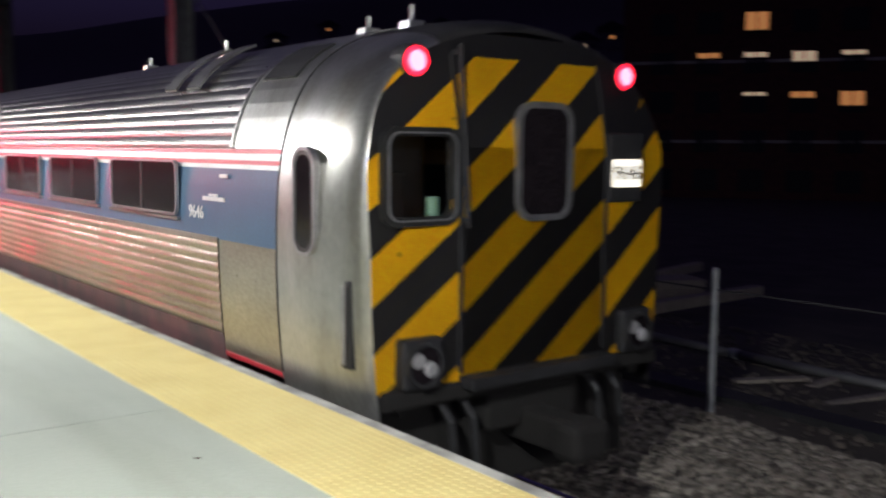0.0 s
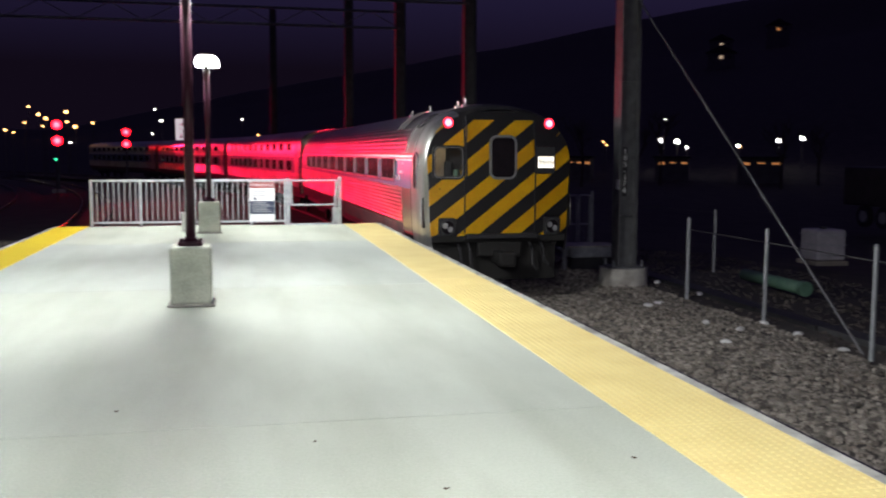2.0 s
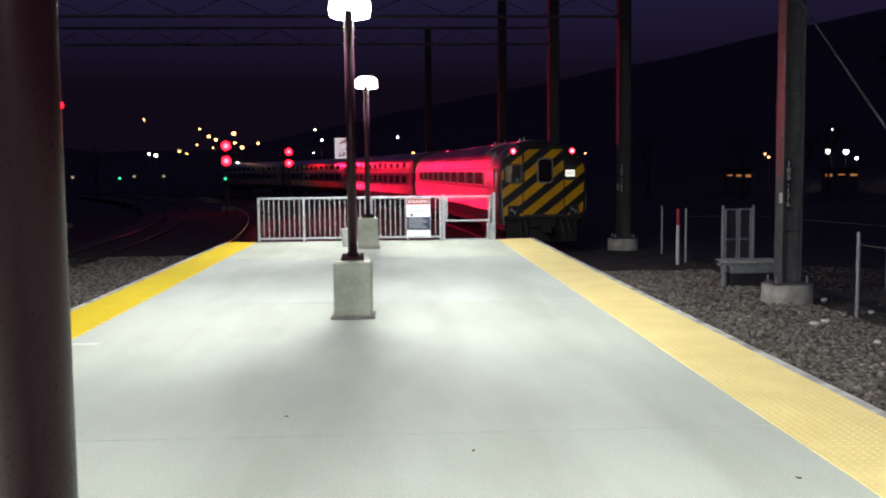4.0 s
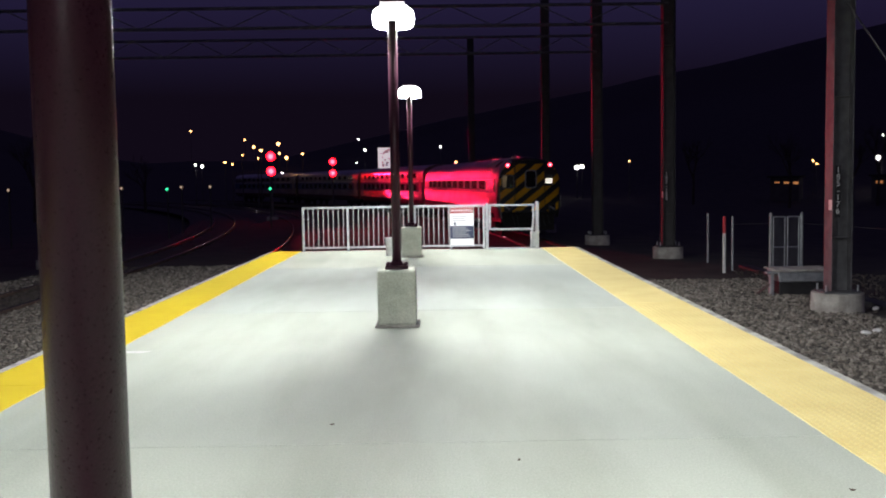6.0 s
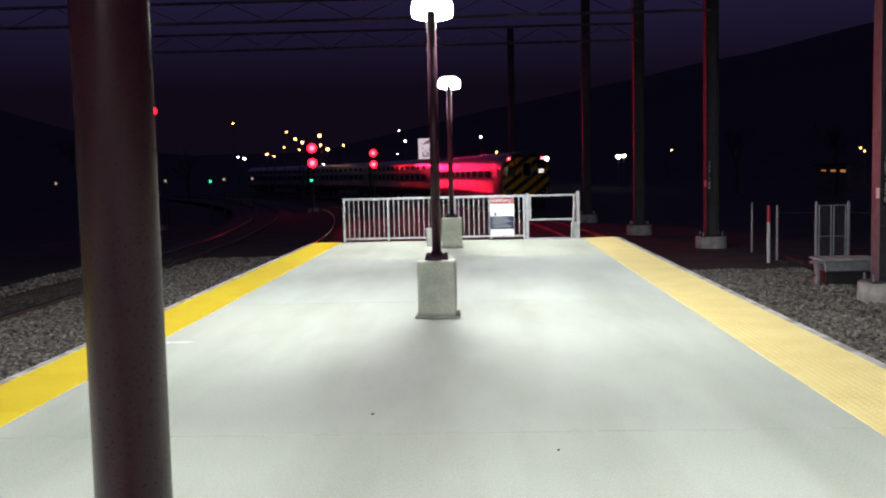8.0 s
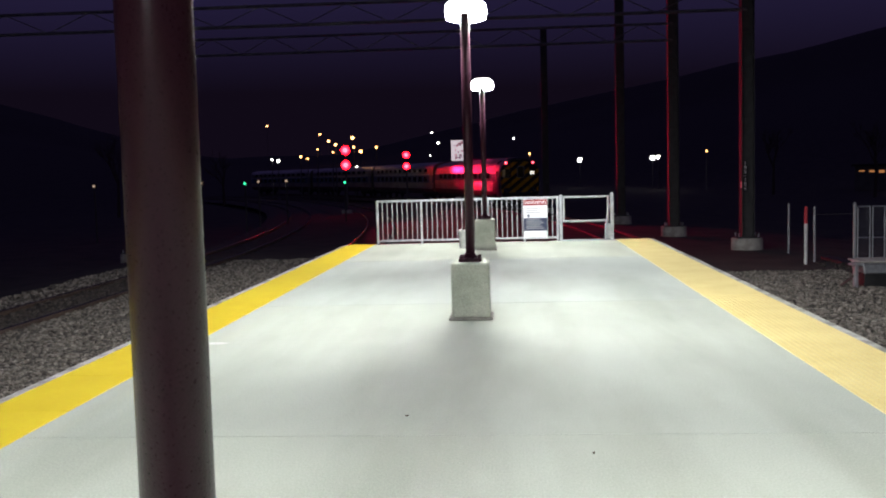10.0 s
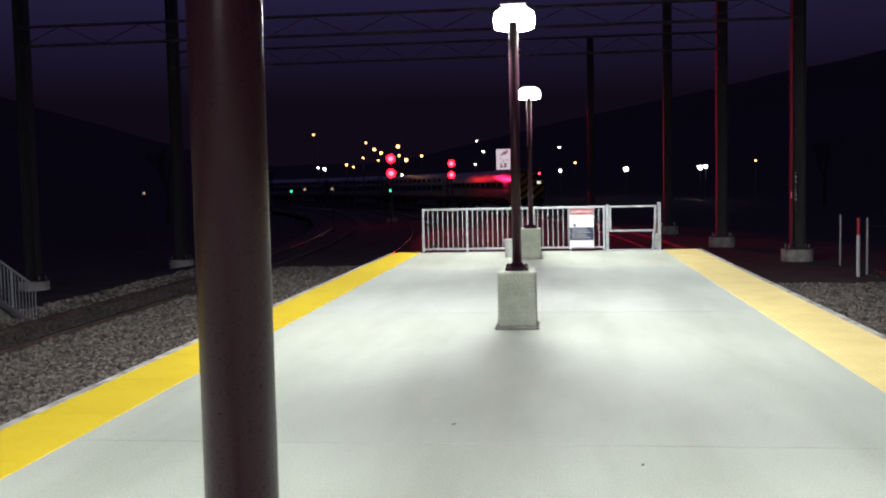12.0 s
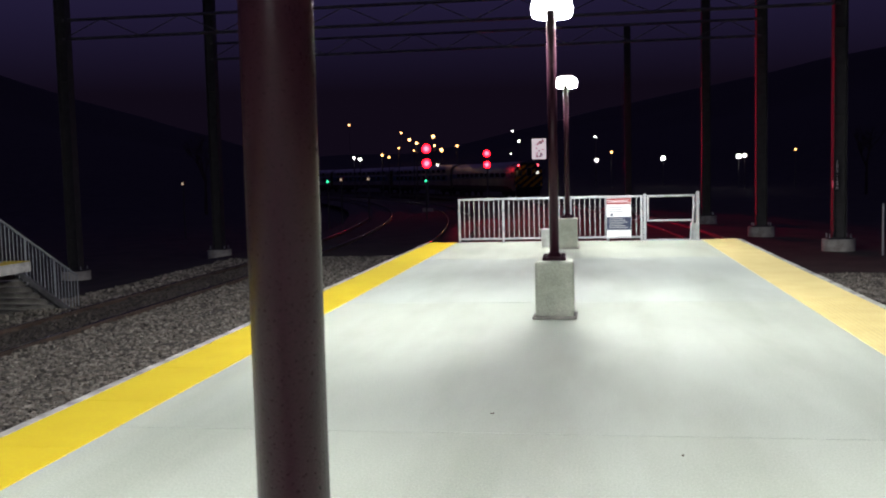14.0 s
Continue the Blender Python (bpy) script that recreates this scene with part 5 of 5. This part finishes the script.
def brick_block():
    t = thing("brick_apartment_block", pose(70.0, 46.6, -2.6, 0, 0, math.degrees(math.atan2(46.6, 70.0)) - 90), "dark red brick apartment block with a few lit windows", "building")
    part("wall", bm_box(-12.0, 17.0, 0.0, 11, 0, 24, bevel=0.05), M_BRICK, t)
    part("roof", bm_box(-12.4, 17.4, -0.3, 11.3, 24, 24.6), M_ROOF, t)
    for z in (5.0, 11.6, 18.2):
        part("string_course", bm_box(-12.0, 17.0, -0.08, 0.0, z, z + 0.25), M_PIER, t)
    lit = {(2, 5): (M_WARMWIN, 0.9), (3, 4): (M_DIMWIN, 0.5), (3, 3): (M_WARMWIN, 0.3), (2, 4): (M_DIMWIN, 0.25), (4, 3): (M_WARMWIN, 0.7), (4, 4): (M_DIMWIN, 0.22), (1, 4): (M_WARMWIN, 0.25), (2, 3): (M_DIMWIN, 0.18), (5, 3): (M_WARMWIN, 0.2)}
    for i in range(7):
        for j in range(7):
            x, z = -8.6 + 3.75 * i, 2.55 + 3.25 * (j - 1.2)
            fr = part("window", bm_box(x - 1.0, x + 1.0, -0.06, 0.02, z - 0.9, z + 0.9), M_ROOF, t)
            m, open_part = lit.get((i, j), (M_NIGHTWIN, 1.0))
            for x0 in (x - 0.88, x + 0.05):
                part("pane", bm_box(x0, x0 + 0.83, -0.08, -0.06, z - 0.8, z + 0.8), M_NIGHTWIN, fr)
                if m is not M_NIGHTWIN:
                    part("lit_part", bm_box(x0, x0 + 0.83, -0.085, -0.08, z + 0.8 - 1.6 * open_part, z + 0.8), m, fr, "light above a drawn blind")


brick_block()


def billboard():
    t = thing("billboard", pose(-8.9, 165.0, ground_height(-8.9, 165.0)), "lit advertising billboard on posts, picture unclear", "billboard")
    g = ground_height(-8.9, 165.0)
    part("board", bm_box(-1.25, 1.25, -0.05, 0.1, 3.6 - g, 7.2 - g, bevel=0.03), M_BLACK, t)
    part("sheet", bm_box(-1.2, 1.2, -0.07, -0.05, 3.65 - g, 7.15 - g), material("billboard_sheet", (0.85, 0.72, 0.78), glow=0.75), t, "pale lit sheet")
    rng = random.Random(3)
    inks = [material("billboard_ink", c, glow=0.4) for c in ((0.5, 0.25, 0.3), (0.35, 0.3, 0.4), (0.7, 0.4, 0.45), (0.25, 0.15, 0.2))]
    for k in range(22):
        x, z, w, h = rng.uniform(-0.85, 0.85), rng.uniform(4.0, 6.8), rng.uniform(0.15, 0.5), rng.uniform(0.12, 0.5)
        part("sheet_patch", bm_box(x - w / 2, x + w / 2, -0.073 - k * 0.0008, -0.07, z - h / 2 - g, z + h / 2 - g), inks[k % 4], t)
    for x in (-0.8, 0.8):
        part("post", bm_tube((x, 0.1, 0), (x, 0.1, 7.0 - g), 0.12, seg=8), M_COLUMN, t)


billboard()


def orange_shed(x, y, w):
    t = thing("lit_shed", pose(x, y, ground_height(x, y), 0, 0, -28), "added low building that carries orange glow strips", "building", "lit sheds")
    part("wall", bm_box(-w, w, 0, 4, 0, 3.4), M_HOUSE, t)
    part("roof", bm_box(-w - 0.3, w + 0.3, -0.4, 4.3, 3.4, 3.6), M_ROOF, t)
    # glowing strips added in place of the ground lit orange by lamps
    for k in range(3):
        part("window", bm_box(-w + 0.5 + k * 0.66 * w, -w + 0.5 + k * 0.66 * w + 0.35 * w, -0.03, 0, 2.60 + 0.08 * ((k * 5 + int(x)) % 3), 2.9), M_WARMWIN, t, "orange glowing strip in place of lamplit ground")


orange_shed(60.6, 103.6, 2.6)
orange_shed(51.5, 108.4, 2.0)
orange_shed(41.0, 112.8, 1.6)


def bare_tree(x, y, h, seed):
    rng = random.Random(seed)
    g = ground_height(x, y)
    t = thing("bare_tree", pose(x, y, g - 0.1), "leafless tree standing dark against the night", "tree", "bare trees")
    part("trunk", bm_tube((0, 0, 0), (rng.uniform(-0.2, 0.2), 0, h * 0.45), 0.2, 0.12, seg=8), M_BARK, t)
    bm = bmesh.new()

    def grow(p, d, length, r, depth):
        q = p + d * length
        tube(bm, p, q, r, r * 0.6, seg=5, caps=False)
        if depth:
            for _ in range(3):
                e = (d + Vector((rng.uniform(-0.8, 0.8), rng.uniform(-0.8, 0.8), rng.uniform(-0.1, 0.5)))).normalized()
                grow(p.lerp(q, rng.uniform(0.5, 1.0)), e, length * rng.uniform(0.55, 0.8), r * 0.55, depth - 1)

    for _ in range(4):
        grow(Vector((0, 0, h * rng.uniform(0.3, 0.45))), Vector((rng.uniform(-0.6, 0.6), rng.uniform(-0.6, 0.6), 1)).normalized(), h * 0.26, 0.09, 3)
    part("crown", bm, M_BARK, t, "bare twiggy limbs")


for k, (x, y, h) in enumerate(((38.0, 103.0, 9), (43.5, 100.0, 8), (48.0, 104.0, 10), (60.0, 98.0, 9), (66.0, 100.0, 8), (30.0, 112.0, 9), (-40.0, 95.0, 9), (-36.0, 118.0, 8))):
    bare_tree(x, y, h, k)


def yard_truck():
    t = thing("yard_truck", Matrix.Identity(4), "heavy truck with bright headlights and amber roof markers, rolling slowly", "truck")
    part("cab", bm_box(-1.2, 1.2, 0.9, 3.2, 0.9, 3.75, bevel=0.15), M_TRUCK, t)
    part("hood", bm_box(-0.95, 0.95, 0.0, 1.0, 0.6, 1.9, bevel=0.15), M_TRUCK, t)
    part("windscreen", bm_box(-1.0, 1.0, 0.86, 0.9, 2.3, 3.3, bevel=0.01), M_GLASS_DARK, t)
    part("bed", bm_box(-1.25, 1.25, 3.3, 8.5, 1.0, 2.8, bevel=0.06), M_TRUCK, t)
    part("bumper", bm_box(-1.2, 1.2, -0.2, 0.0, 0.45, 0.8, bevel=0.05), M_GALV, t)
    for x in (-0.82, 0.82):
        part("headlight", bm_tube((x, -0.02, 0.97), (x, -0.12, 0.97), 0.20, 0.17, seg=16), M_HEADLAMP, t, "dazzling white headlight")
        part("plow_light", bm_tube((x, 0.1, 2.46), (x, -0.02, 2.46), 0.15, 0.12, seg=16), M_HEADLAMP, t, "raised auxiliary headlight")
        part("light_bracket", bm_tube((x, 0.15, 1.8), (x, 0.12, 2.46), 0.03, seg=6), M_BLACK, t)
        for y in (0.8, 5.6, 7.0):
            w = part("wheel", bm_tube((x * 1.2, y, 0.5), (x * 1.45, y, 0.5), 0.5, seg=20), M_BLACK, t)
            part("rim", bm_tube((x * 1.44, y, 0.5), (x * 1.46, y, 0.5), 0.28, seg=14), M_GALV, w)
    for x in (-0.95, -0.3, 0.0, 0.3, 0.95):
        part("roof_marker", bm_box(x - 0.1, x + 0.1, 0.92, 1.0, 3.74, 3.83), M_AMBER, t, "amber roof marker")
    return t


TRUCK = yard_truck()


M_GREENLAMP = material("green_lamp", (0.05, 1.0, 0.45), glow=1.6)


def low_lamp(x, y, z, glow, label):
    t = thing("dwarf_signal", pose(x, y, ground_height(x, y) - 0.05), label, "signal lamp", "low trackside lamps")
    h = z - ground_height(x, y) + 0.05
    part("stem", bm_tube((0, 0, 0), (0, 0, h), 0.05, seg=8), M_DIM_STEEL, t)
    part("case", bm_box(-0.12, 0.12, -0.08, 0.12, h - 0.14, h + 0.14, bevel=0.03), M_BLACK, t)
    part("lamp_glass", bm_tube((0, -0.08, h), (0, -0.1, h), 0.085, 0.075, seg=14), glow, t)


for x, y, z in LOW_GREEN:
    low_lamp(x, y, z, M_GREENLAMP, "low trackside lamp glowing green")
for x, y, z in LOW_WHITE:
    low_lamp(x, y, z, M_DIMWIN, "low trackside lamp glowing dim white")


# ---- what moves ----
def car_pose(s):
    """A car whose end stands s metres along the track, carried by two bogies."""
    p, a = line_at(s + 4.0, TRACK_X)
    q, c = line_at(s + 21.9, TRACK_X)
    way = math.atan2(q.y - p.y, q.x - p.x) - math.pi / 2
    o = p - Vector((-math.sin(way), math.cos(way), 0)) * 4.0
    return pose(o.x, o.y, RAIL_Z, 0, 0, math.degrees(way))


RUN_T = (0, 0.5, 1, 1.5, 2, 2.5, 3, 3.5, 4, 6.5, 7.5, 11, 14)
RUN_S = (5.4, 8.7, 11.95, 15.1, 18.4, 21.95, 25.65, 29.2, 32.6, 48.6, 54.9, 77.6, 98.0)


def motions():
    for k, car in enumerate(CARS):
        walk(car, [(t / 2, car_pose(float(np.interp(t / 2, RUN_T, RUN_S)) + CAR_STEP * k)) for t in range(29)])
    walk(TRUCK, [(0, pose(29.75, 34.85, -1.72)), (2.5, pose(29.75, 32.1, -1.72)), (14, pose(29.75, 19.5, -1.72))])


motions()
